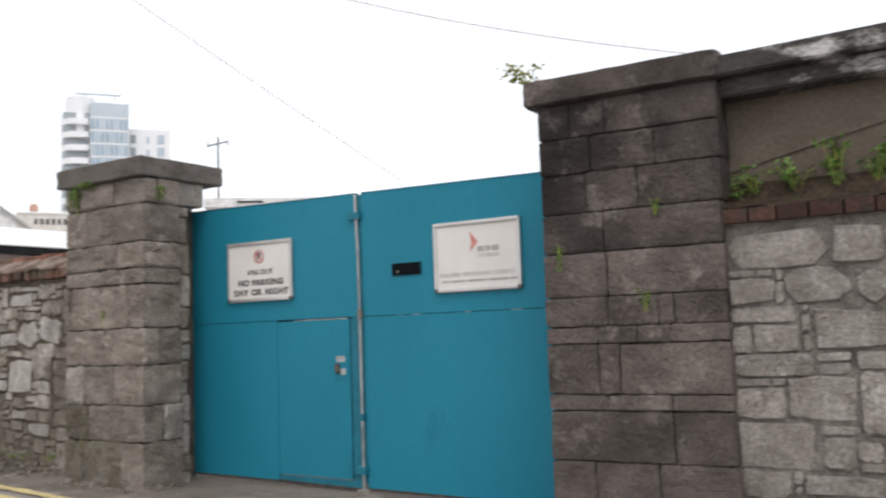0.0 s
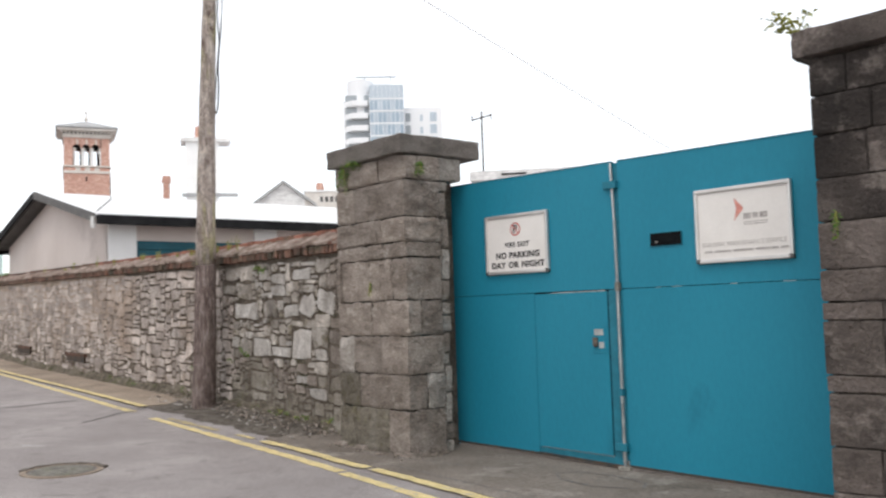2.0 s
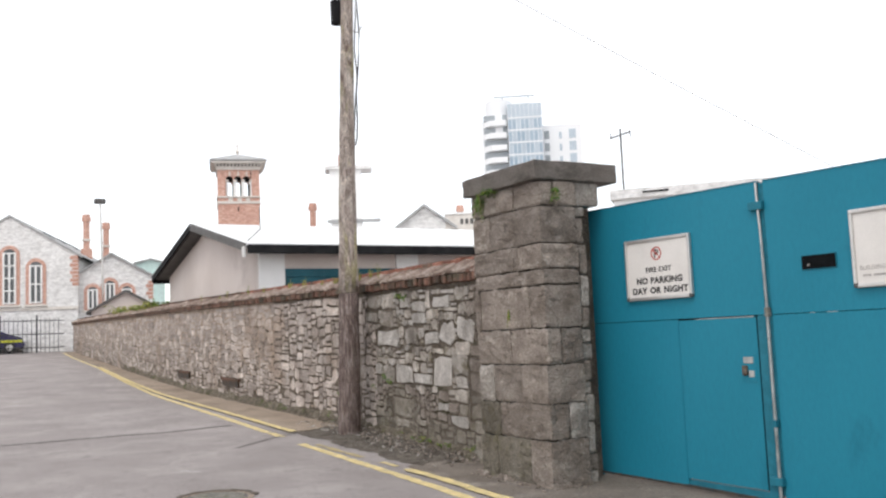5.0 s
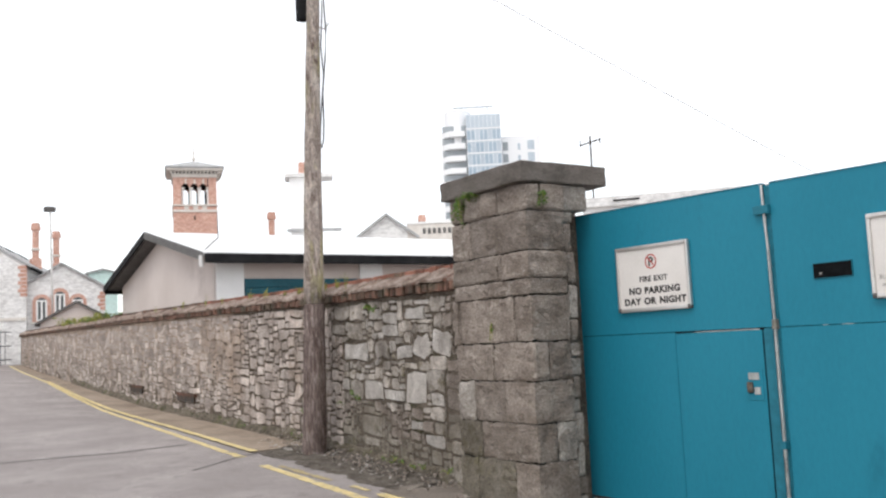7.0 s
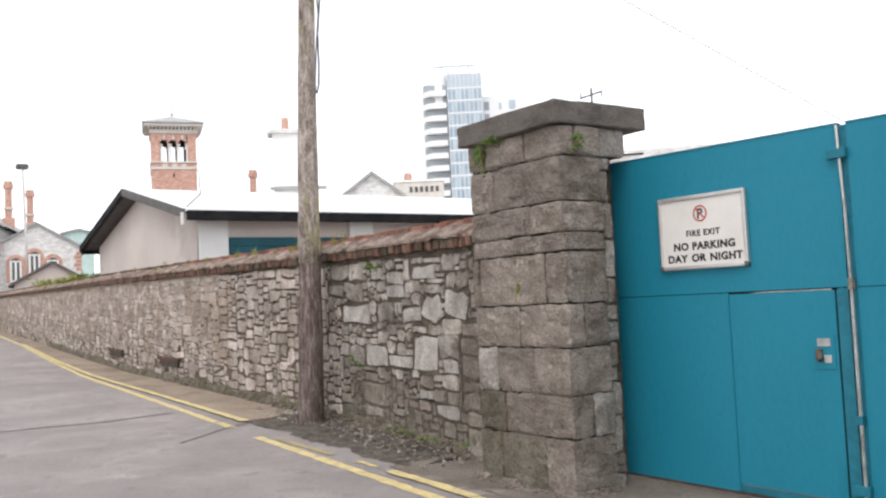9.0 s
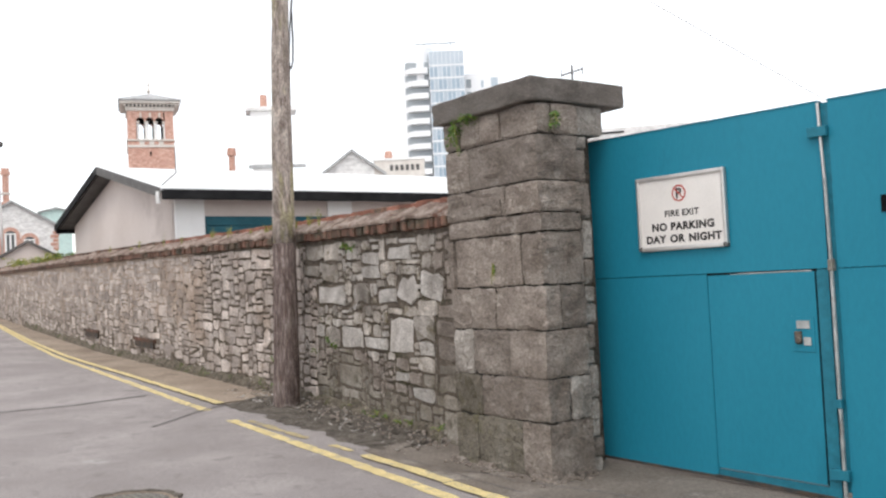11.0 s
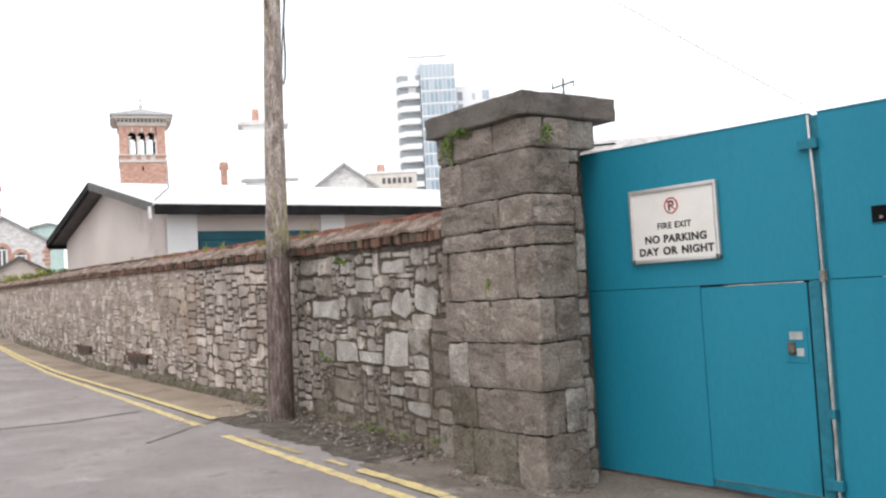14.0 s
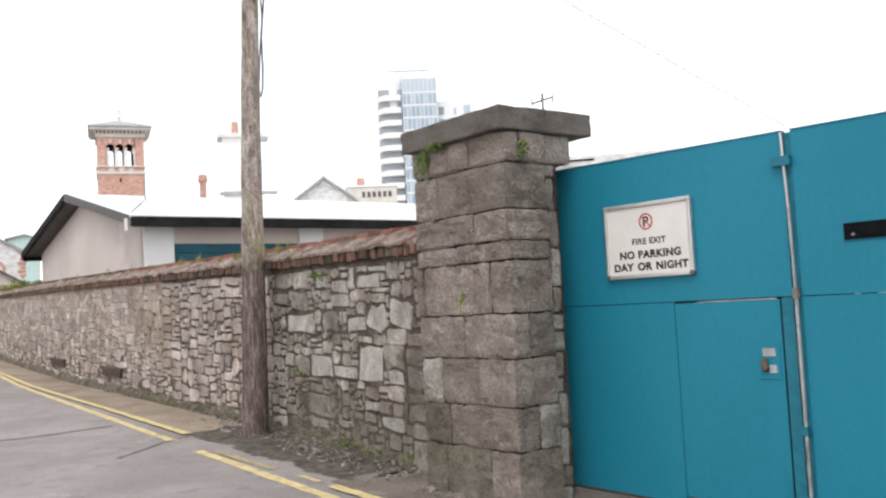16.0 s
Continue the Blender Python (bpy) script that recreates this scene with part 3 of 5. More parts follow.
def stones_on(parent, cells, at, pick, r, count, far_material, name="stone", proud=0.03, joint=0.012, rag=0.1):
    """The first count stones as parts, each of the stone that pick() tells; the rest joined."""
    for c in cells[:count]:
        verts, faces = slab(*c, at, r, joint, proud, rag)
        me = bpy.data.meshes.new(name)
        me.from_pydata(verts, [], faces)
        me.materials.append(pick(c))
        new(name, me).parent = parent
    if len(cells) > count:
        av, af = [], []
        for c in cells[count:]:
            verts, faces = slab(*c, at, r, joint, proud, rag)
            af += [tuple(i + len(av) for i in f) for f in faces]
            av += verts
        me = bpy.data.meshes.new("joined_stones")
        me.from_pydata(av, [], af)
        me.materials.append(far_material)
        ob = new("joined_stones", me)
        ob.parent = parent
        tagged(ob, kind="stuff")


def block(c0, c1, r, bev=0.012, jit=0.02, cuts=9):
    """A rough-faced building stone: a finely cut box with worn edges and hewn faces."""
    b = bmesh.new()
    bmesh.ops.create_cube(b, size=1.0)
    bmesh.ops.subdivide_edges(b, edges=b.edges[:], cuts=cuts, use_grid_fill=True)
    size = Vector(c1) - Vector(c0)
    off = Vector((r.uniform(0, 50), r.uniform(0, 50), r.uniform(0, 50)))
    for v in b.verts:
        rim = [abs(abs(a) - 0.5) < 1e-4 for a in v.co]
        n = sum(rim)
        p = Vector([a + s * (q + 0.5) for a, s, q in zip(c0, size, v.co)])
        d = noise.noise(p * 4 + off) * 0.45 + noise.noise(p * 11 + off) * 0.4 + noise.noise(p * 26 + off) * 0.3
        for k in range(3):
            if rim[k]:
                sign = 1 if v.co[k] > 0 else -1
                inward = bev * (0.0, 0.0, 0.8, 1.1)[n] * (0.5 + 1.4 * abs(d))
                p[k] += sign * ((jit * 1.5 * d if n == 1 else jit * 0.5 * d) - inward)
        v.co = p
    return b


# ---------------------------------------------------------------- lane wall
lane_wall = thing("wall_lane", "long rubble limestone wall with a weathered brick coping", "wall", kind="structure")
bm = bmesh.new()
us = [0, 1, 2, 3.5, 5.4, 8, 11.9, 15, 18, 21.9, 28, 34, 38, 44, WALL_LEN]
loops = []
for u in us:
    h = wall_h(u)
    loops.append([bm.verts.new(wp(u, v, o)) for v, o in ((-0.3, 0.03), (0.25, 0.02), (h, 0.008), (h, -0.42), (-0.3, -0.45))])
for a, b in zip(loops, loops[1:]):
    for k in range(5):
        bm.faces.new((a[k], a[(k + 1) % 5], b[(k + 1) % 5], b[k]))
bm.faces.new(loops[0])
bm.faces.new(loops[-1][::-1])
part("core", bm, MORTAR, lane_wall)
for ua, ub, mortar, words in ((0.0, 10.5, MORTAR, "lumpy lime mortar between the stones"), (10.5, 25.9, MORTAR_PINK, "newer pinkish pointing between the stones"), (25.9, WALL_LEN, MORTAR_PINK, "lumpy lime mortar between the stones")):
    bm = bmesh.new()
    mg = []
    n = int((ub - ua) / 0.07)
    for i in range(n + 1):
        u = ua + (ub - ua) * i / n
        h = wall_h(u)
        col = []
        for j in range(37):
            v = -0.05 + (h + 0.05) * j / 36
            q = Vector((u * 7, v * 7, 3.1))
            col.append(bm.verts.new(wp(u, v, (0.009 if ua < 5 else 0.014) + 0.012 * noise.noise(q) + 0.009 * noise.noise(q * 2.7))))
        mg.append(col)
    for a, b in zip(mg, mg[1:]):
        for j in range(36):
            bm.faces.new((a[j], b[j], b[j + 1], a[j + 1]))
    part("mortar_face", bm, mortar, lane_wall, words, smooth=True)
bm = bmesh.new()
fr = []
for i in range(420):
    u = 1.0 + i * 0.07
    a = 0.5 + 0.5 * noise.noise(Vector((u * 1.3, 5, 0)))
    row = []
    for v, o in ((0.2, 0.03), (0.14, 0.08), (0.07, 0.12), (-0.05, 0.16)):
        q = noise.noise(Vector((u * 5, v * 9, 2))) + 0.6 * noise.noise(Vector((u * 13, v * 20, 8)))
        row.append(bm.verts.new(wp(u, max(v * (0.4 + a), -0.05) + 0.03 * q, o * (0.5 + 0.7 * a) + 0.035 * q)))
    fr.append(row)
for a, b in zip(fr, fr[1:]):
    for k in range(3):
        bm.faces.new((a[k], b[k], b[k + 1], a[k + 1]))
part("footing", bm, FOOTING, lane_wall, "rough dark mossy footing of the wall")
# sloped mortar cap over the brick course
bm = bmesh.new()
rows = []
cu = [WALL_LEN * (i / 420) ** 1.4 for i in range(421)]
for u in cu:
    h = wall_h(u)
    w = 0.03 * noise.noise(Vector((u * 2.2, 0, 0))) + 0.03 * noise.noise(Vector((u * 6, 3, 0)))
    rows.append([bm.verts.new(wp(u, h + dv + w * k, o + 0.4 * w)) for dv, o, k in ((0.115, 0.1, 1), (0.15, 0.1, 1.4), (0.25, -0.1, 1.4), (0.31, -0.24, 0.8), (0.2, -0.5, 0), (0.1, -0.5, 0))])
for a, b in zip(rows, rows[1:]):
    for k in range(6):
        bm.faces.new((a[k], a[(k + 1) % 6], b[(k + 1) % 6], b[k]))
bm.faces.new(rows[0])
bm.faces.new(rows[-1][::-1])
part("coping", bm, COPING, lane_wall, "sloped mossy mortar coping")

for u0 in (13.4, 18.6):
    dr = part("drain_slot", prism([(0, 0.06), (1.5, 0.06), (1.5, 0.2), (0, 0.2)], 0, 0.05, Matrix((((wp(u0 + 1, 0, 0) - wp(u0, 0, 0)).x, 0, 0.16, wp(u0, 0.3, 0.02).x), ((wp(u0 + 1, 0, 0) - wp(u0, 0, 0)).y, 0, -0.98, wp(u0, 0.3, 0.02).y), (0.022, 1, 0, wp(u0, 0.3, 0.02).z), (0, 0, 0, 1)))), GRIME, lane_wall, "dark drain slot")
    part("lintel", prism([(-0.1, 0.2), (1.6, 0.2), (1.6, 0.27), (-0.1, 0.27)], 0, 0.075, Matrix((((wp(u0 + 1, 0, 0) - wp(u0, 0, 0)).x, 0, 0.16, wp(u0, 0.3, 0.02).x), ((wp(u0 + 1, 0, 0) - wp(u0, 0, 0)).y, 0, -0.98, wp(u0, 0.3, 0.02).y), (0.022, 1, 0, wp(u0, 0.3, 0.02).z), (0, 0, 0, 1)))), BRICK, dr)

# gate pillar beside the lane wall
P1 = thing("gate_pillar", "tall grey ashlar gate pillar with a flat capstone", "pillar", group="gate pillars")
PA = -3.0
PM = pose(-1.04, -1.0, 0, 0, 0, PA)


def pillar(parent, m, width, depth, z0, z1, courses, front, side, material, joints, seed, worn=(0.013, 0.027), pale=(), mossy=(), cleaner=None):
    """Courses of squared stones from the top down; local x runs from the outer corner back along the front."""
    r = random.Random(seed)
    core = box((-width + 0.035, 0.035, z0 - 0.25), (-0.035, depth - 0.02, z1 - 0.02), 0)
    core.transform(m)
    part("core", core, joints, parent)
    z = z1
    whole = material
    for row, (h, fs, ss) in enumerate(zip(courses, front, side)):
        lo = z - h
        material = cleaner if cleaner and row > 3.5 + r.random() * 3 else whole
        cuts = [0.0] + fs + [1.0]
        for i in range(len(cuts) - 1):
            a, b = -width + width * cuts[i], -width + width * cuts[i + 1]
            corner = i == len(cuts) - 2
            dep = (depth * ss[0] if ss else depth) if corner else 0.35
            o = r.uniform(-0.012, 0.012)
            bmx = block((a + 0.003, -o, lo + 0.003), (b - 0.003 + (r.uniform(-0.008, 0.012) if corner else 0), dep - 0.004, z - 0.003), r, *worn)
            bmx.transform(m)
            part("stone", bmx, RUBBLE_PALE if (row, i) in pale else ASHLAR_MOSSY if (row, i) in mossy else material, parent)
        ends = (ss or [1.0]) + ([1.0] if ss else [])
        for a, b in zip(ends, ends[1:]):
            bmx = block((-0.35, depth * a + 0.003, lo + 0.003), (r.uniform(-0.012, 0.01), depth * b, z - 0.003), r, *worn)
            bmx.transform(m)
            part("stone", bmx, RUBBLE_PALE if (row, "side") in pale else material, parent)
        z = lo


pillar(P1, PM, 1.42, 0.54, 0.16, 3.6,
       [0.29, 0.43, 0.29, 0.18, 0.49, 0.41, 0.44, 0.40, 0.51],
       [[0.2, 0.42, 0.64], [0.27], [0.61, 0.67], [0.46], [0.07, 0.79], [0.5], [0.23, 0.64], [0.3, 0.43], [0.25, 0.72]],
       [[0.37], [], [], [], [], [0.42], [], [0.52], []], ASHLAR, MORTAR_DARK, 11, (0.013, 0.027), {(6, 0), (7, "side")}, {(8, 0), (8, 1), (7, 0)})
bm = block((-1.52, -0.06, 3.6), (0.03, 1.16, 3.83), random.Random(5), 0.012, 0.008, 10)
bm.transform(PM)
part("capstone", bm, CAPSTONE, P1, "broad flat capstone")
# rough footing under the pillar
rf = random.Random(44)
fx = -1.5
while fx < 0.0:
    w = rf.uniform(0.16, 0.4)
    bm = block((fx, -0.05 - rf.uniform(0, 0.03), -0.1), (min(fx + w, 0.04) - 0.01, 0.3, 0.19 + rf.uniform(-0.03, 0.05)), rf, 0.02, 0.02)
    bm.transform(PM)
    part("footing_stone", bm, ASHLAR, P1)
    fx += w
for y0, y1 in ((-0.03, 0.28), (0.28, 0.56)):
    bm = block((-0.3, y0, -0.1), (0.035, y1 - 0.01, 0.2), rf, 0.02, 0.02)
    bm.transform(PM)
    part("footing_stone", bm, ASHLAR, P1)
# rough stone jamb between pillar and gate
rj = random.Random(21)
z = 0.1
while z < 3.3:
    h = min(rj.uniform(0.14, 0.42), 3.32 - z)
    if not 2.26 < z + h / 2 < 2.46 or h > 0.3:
        bm = block((-0.45, 0.55, z + 0.006), (-0.02 - rj.uniform(0, 0.03), rj.uniform(0.64, 0.7), z + h - 0.006), rj, 0.015, 0.016)
        bm.transform(PM)
        part("jamb_stone", bm, rj.choice((ASHLAR, RUBBLE_PALE, RUBBLE_PALE)), P1)
    z += h
bm = block((-0.6, 0.54, 3.32), (-0.03, 0.9, 3.6), rj, 0.012, 0.012)
bm.transform(PM)
part("jamb_stone", bm, RUBBLE_PALE, P1)
bm = box((-0.6, 0.5, -0.1), (-0.3, 0.96, 3.5), 0)
bm.transform(PM)
part("jamb_core", bm, MORTAR, P1)

P2 = thing("gate_pillar", "tall soot-dark ashlar gate pillar with a heavy capstone", "pillar", group="gate pillars")
R2 = pose(5.25, -1.0, 0, 0, 0, 0)
pillar(P2, R2, 1.49, 1.1, 0.05, 3.6,
       [0.29, 0.30, 0.33, 0.33, 0.36, 0.24, 0.14, 0.40, 0.13, 0.40, 0.33, 0.30],
       [[0.19, 0.4], [0.3, 0.66], [0.27, 0.56], [0.36], [0.37], [0.36, 0.64, 0.72], [0.3, 0.52, 0.7], [0.3, 0.42], [0.34, 0.69], [0.69], [0.25, 0.6], [0.45]],
       [[0.5], [0.4], [0.6], [0.45], [0.55], [0.5], [0.4], [0.5], [0.6], [0.5], [0.4], [0.6]], ASHLAR_DARK, MORTAR_DARK, 12, (0.007, 0.015), cleaner=ASHLAR_BROWN)
bm = block((-1.6, -0.07, 3.6), (0.04, 1.15, 3.84), random.Random(8), 0.03, 0.012, 10)
bm.transform(R2)
part("capstone", bm, ASHLAR_DARK, P2, "thick rounded capstone")

# wall beyond the dark pillar
right_wall = thing("wall_yard", "pale squared rubble wall under a brown rendered gable with painted coping", "wall", kind="structure")
RW = [5.22, 10.5]
part("core", box((5.22, -0.864, -0.4), (10.5, -0.3, 2.493), 0), MORTAR_PALE, right_wall)
bm = prism([(5.2, 2.6), (10.5, 2.6), (10.5, 4.3), (8.0, 4.0), (5.2, 3.52)], 0.0, 0.35, pose(0, -0.32, 0, 90, 0, 0))
part("render_panel", bm, PLASTER, right_wall, "brown weathered render")
bm = prism([(5.2, 2.95), (5.2, 2.9), (6.8, 3.26), (10.5, 4.1), (10.5, 4.15), (6.8, 3.31)], 0.0, 0.03, pose(0, -0.66, 0, 90, 0, 0))
part("ledge", bm, PLASTER, right_wall)
for k, (za, zb, o) in enumerate(((3.47, 3.62, 0.1), (3.62, 3.78, 0.2))):
    bm = prism([(5.24, za), (10.5, za + 0.1), (10.5, zb + 0.1), (5.24, zb)], -0.1, 0.3 + o, pose(0, -0.5, 0, 90, 0, 0))
    bmesh.ops.bevel(bm, geom=bm.edges[:], offset=0.015, segments=2, affect="EDGES")
    part("coping_course", bm, OLD_COPING, right_wall, "coping patched with old white paint")
rb = random.Random(31)
bx = 5.22
while bx < 10.4:
    w = rb.uniform(0.2, 0.24)
    bm = block((bx + 0.006, -0.93 + rb.uniform(-0.01, 0.01), 2.49), (bx + w - 0.006, -0.5, 2.6), rb, 0.004, 0.006, 2)
    part("brick", bm, BRICK_RED, right_wall)
    bx += w
bm = bmesh.new()
cols = []
for i in range(41):
    x = 5.22 + 5.2 * i / 40
    cols.append([bm.verts.new((x, y, z + 0.04 * noise.noise(Vector((x * 4, y * 5, 0))))) for y, z in ((-0.9, 2.6), (-0.8, 2.68), (-0.7, 2.8), (-0.6, 2.86), (-0.5, 2.6))])
for a, b in zip(cols, cols[1:]):
    for k in range(4):
        bm.faces.new((a[k], b[k], b[k + 1], a[k + 1]))
part("earth_ledge", bm, EARTH, right_wall, "earth and moss on the wall ledge", smooth=True)

# ---------------------------------------------------------------- gate
gate = thing("gate", "tall teal painted sheet-steel double gate, shut", "gate")


def leaf(name, x0, x1, tops, foot):
    """A gate leaf's sheets: two above one another with a fine open seam."""
    lf = part(name, prism([(x0, foot(x0)), (x1, foot(x1)), (x1, 1.945), (x0, 1.945)], 0.0, 0.05, pose(0, 0.05, 0, 90, 0, 0)), TEAL, gate)
    part("upper_sheet", prism([(x0, 1.952), (x1, 1.952), (x1, tops[1]), (x0, tops[0])], 0.0, 0.05, pose(0, 0.05, 0, 90, 0, 0)), TEAL, lf)
    part("top_rail", prism([(x0, tops[0]), (x1, tops[1]), (x1, tops[1] + 0.012), (x0, tops[0] + 0.012)], -0.004, 0.056, pose(0, 0.05, 0, 90, 0, 0)), TEAL_EDGE, lf)
    return lf


def foot(x):
    return gz(x) + 0.05


# the leaf with the wicket: sheets round the small door's opening
L = pose(0, 0.05, 0, 90, 0, 0)
left_leaf = part("leaf", prism([(-1.34, foot(-1.34)), (-0.008, foot(0)), (-0.008, 1.945), (-1.34, 1.945)], 0.0, 0.05, L), TEAL, gate)
part("upper_sheet", prism([(-1.34, 1.952), (1.12, 1.952), (1.12, 3.27), (-1.34, 3.302)], 0.0, 0.05, L), TEAL, left_leaf)
part("closing_stile", prism([(1.02, foot(1.0)), (1.12, foot(1.12)), (1.12, 1.945), (1.02, 1.945)], 0.0, 0.05, L), TEAL_EDGE, left_leaf)
part("bottom_rail", prism([(0.0, foot(0)), (1.02, foot(1.0)), (1.02, foot(1.0) + 0.07), (0.0, foot(0) + 0.07)], 0.0, 0.046, L), TEAL_EDGE, left_leaf)
part("top_rail", prism([(-1.34, 3.302), (1.12, 3.27), (1.12, 3.282), (-1.34, 3.314)], -0.004, 0.056, L), TEAL_EDGE, left_leaf)
wicket = part("wicket_door", prism([(0.004, foot(0) + 0.085), (1.006, foot(1.0) + 0.085), (1.006, 1.932), (0.004, 1.932)], 0.0, 0.056, L), TEAL, gate, "small door in the gate leaf, shut")
part("top_gap", box((0.0, -0.001, 1.931), (1.03, 0.04, 1.953), 0), DARK_GAP, wicket)
# bright strip laid on as the highlight of the wicket's upper edge
part("edge_highlight", prism([(0.2, 1.934), (0.98, 1.934), (0.98, 1.944), (0.34, 1.943)], 0.0, 0.058, L), WORN_STEEL, wicket, "pale steel strip for the highlight along the door's top edge")
part("side_gap", prism([(1.007, foot(1.0) + 0.08), (1.019, foot(1.0) + 0.08), (1.019, 1.94), (1.007, 1.94)], 0.0, 0.049, L), DARK_GAP, wicket)
part("sill", prism([(-0.03, foot(0) - 0.01), (1.1, foot(1.0) - 0.03), (1.1, foot(1.0)), (-0.03, foot(0) + 0.02)], 0.0, 0.06, L), GRIME, wicket)
lock = part("lock", box((0.78, -0.013, 1.29), (0.98, -0.005, 1.57), 0.002), TEAL, wicket)
part("lock_plate", box((0.83, -0.02, 1.475), (0.945, -0.012, 1.54), 0.003), WORN_STEEL, lock, "bare bright steel plate")
part("lock_plate", box((0.885, -0.02, 1.34), (0.95, -0.012, 1.405), 0.003), WORN_STEEL, lock, "bare bright steel plate")
part("lock_case", box((0.815, -0.035, 1.39), (0.875, -0.012, 1.455), 0.008), LOCK_IRON, lock, "worn dark lock case")
part("knob", tube([(0.852, -0.01, 1.378), (0.852, -0.045, 1.378), (0.852, -0.055, 1.378)], [0.027, 0.027, 0.016], 14), LOCK_IRON, lock)
right_leaf = leaf("leaf", 1.2, 3.83, (3.27, 3.232), foot)
part("meeting_strip", box((1.13, 0.012, 0.2), (1.2, 0.05, 3.26), 0.004), TEAL_EDGE, right_leaf)
bolt = part("drop_bolt", tube([(1.165, -0.03, 0.12), (1.165, -0.03, 1.95)], 0.016, 10), WORN_STEEL, right_leaf, "long worn steel drop bolt")
part("drop_bolt", tube([(1.16, -0.022, 2.0), (1.152, -0.022, 2.66)], 0.014, 10), WORN_STEEL, right_leaf, "bare steel closing bar")
part("bolt_rod", tube([(1.15, -0.02, 2.66), (1.135, -0.02, 3.06), (1.13, -0.02, 3.26)], 0.012, 10), ALUMINIUM, right_leaf)
part("bolt_clip", box((1.145, -0.05, 1.93), (1.185, 0.0, 2.02), 0.004), IRON, right_leaf)
part("bolt_clip", box((1.14, -0.055, 0.86), (1.19, 0.0, 0.93), 0.004), TEAL_EDGE, right_leaf)
part("bolt_clip", box((1.06, -0.055, 0.3), (1.21, 0.0, 0.38), 0.006), TEAL_EDGE, right_leaf)
part("bolt_clip", box((1.04, -0.05, 2.99), (1.2, 0.0, 3.07), 0.006), TEAL_EDGE, right_leaf)
part("bolt_foot", box((1.09, -0.06, 0.08), (1.24, 0.0, 0.15), 0.012), IRON, right_leaf, "rusty bolt socket")
part("side_gap", box((1.12, 0.02, 0.15), (1.13, 0.055, 3.27), 0), DARK_GAP, right_leaf)
slot = part("letter_slot", box((1.575, -0.012, 2.35), (1.94, 0.0, 2.49), 0.003), TEAL_EDGE, right_leaf)
# no hole is cut: a near-black plate gives the slot its inner shade
part("slot_opening", box((1.58, -0.015, 2.357), (1.935, -0.011, 2.483), 0), DARK_GAP, slot, "near-black plate for the shade inside the slot")
part("latch", box((1.64, -0.022, 2.385), (1.665, -0.013, 2.405), 0.002), WORN_STEEL, slot)
# added dark sheet behind the leaves, keeps light from passing the seams
part("backing", box((-1.47, 0.055, 0.3), (3.75, 0.07, 3.2), 0), DARK_GAP, right_leaf)
for x0, x1, host in ((-1.34, -0.01, left_leaf), (1.2, 3.78, right_leaf)):
    part("grimy_edge", prism([(x0, foot(x0) - 0.012), (x1, foot(x1) - 0.012), (x1, foot(x1) + 0.012), (x0, foot(x0) + 0.014)], 0.0, 0.053, L), GRIME, host, "rusty grimy bottom edge")
# post added to block the bright gap between leaf and pillar
part("gap_backing_post", box((-1.47, 0.0, 0.05), (-1.345, 0.06, 3.3), 0.006), TEAL_EDGE, left_leaf)
# weld flecks on the seam
for x, w in ((1.62, 0.05), (1.8, 0.11), (2.43, 0.07), (2.95, 0.12), (3.3, 0.06)):
    part("weld_mark", box((x, -0.002, 1.945), (x + w, 0.0, 1.951), 0.0005), WORN_STEEL, right_leaf)



def lettering(text, x, z, size, material, parent, y, wide=1.0, bold=0.0):
    """Raised words set side by side round x, each one a part."""
    made, at = [], 0.0
    for word in text.split():
        cu = bpy.data.curves.new("lettering", "FONT")
        cu.body, cu.size, cu.extrude, cu.offset, cu.space_character = word, size, 0.001, bold, 1.1
        ob = new("lettering", cu)
        bpy.context.view_layer.update()
        me = bpy.data.meshes.new_from_object(ob.evaluated_get(bpy.context.evaluated_depsgraph_get()))
        bpy.data.objects.remove(ob)
        xs = [v.co.x for v in me.vertices]
        made.append((me, at - min(xs)))
        at += max(xs) - min(xs) + 0.42 * size
    half = (at - 0.42 * size) / 2
    for me, shift in made:
        me.transform(pose(x, y, z, 90, 0, 0) @ Matrix.Diagonal((wide, 1, 1, 1)) @ Matrix.Translation((shift - half, 0, 0)))
        me.materials.clear()
        me.materials.append(material)
        new("lettering", me).parent = parent


def sign_board(x0, x1, z0, z1, label, lean=0.0):
    """A white panel in a rounded metal frame, screwed to the gate."""
    s = thing("sign", label, "sign")
    part("panel", box((x0 + 0.012, -0.028, z0 + 0.012), (x1 - 0.012, -0.0, z1 - 0.012), 0.002), SIGN_WHITE, s)
    for c0, c1 in (((x0 + 0.02, z1 - 0.04), (x1 - 0.02, z1)), ((x0 + 0.02, z0), (x1 - 0.02, z0 + 0.04))):
        part("frame_bar", box((c0[0], -0.045, c0[1]), (c1[0], -0.002, c1[1]), 0.012), ALUMINIUM, s)
    for xa in (x0, x1 - 0.035):
        part("frame_bar", box((xa, -0.045, z0 + 0.02), (xa + 0.035, -0.002, z1 - 0.02), 0.012), ALUMINIUM, s)
    for xa in (x0, x1 - 0.045):
        for za in (z0, z1 - 0.045):
            part("frame_corner", box((xa, -0.048, za), (xa + 0.045, -0.001, za + 0.045), 0.014), ALUMINIUM if za > z0 else SOFFIT_GREY, s)
    return s


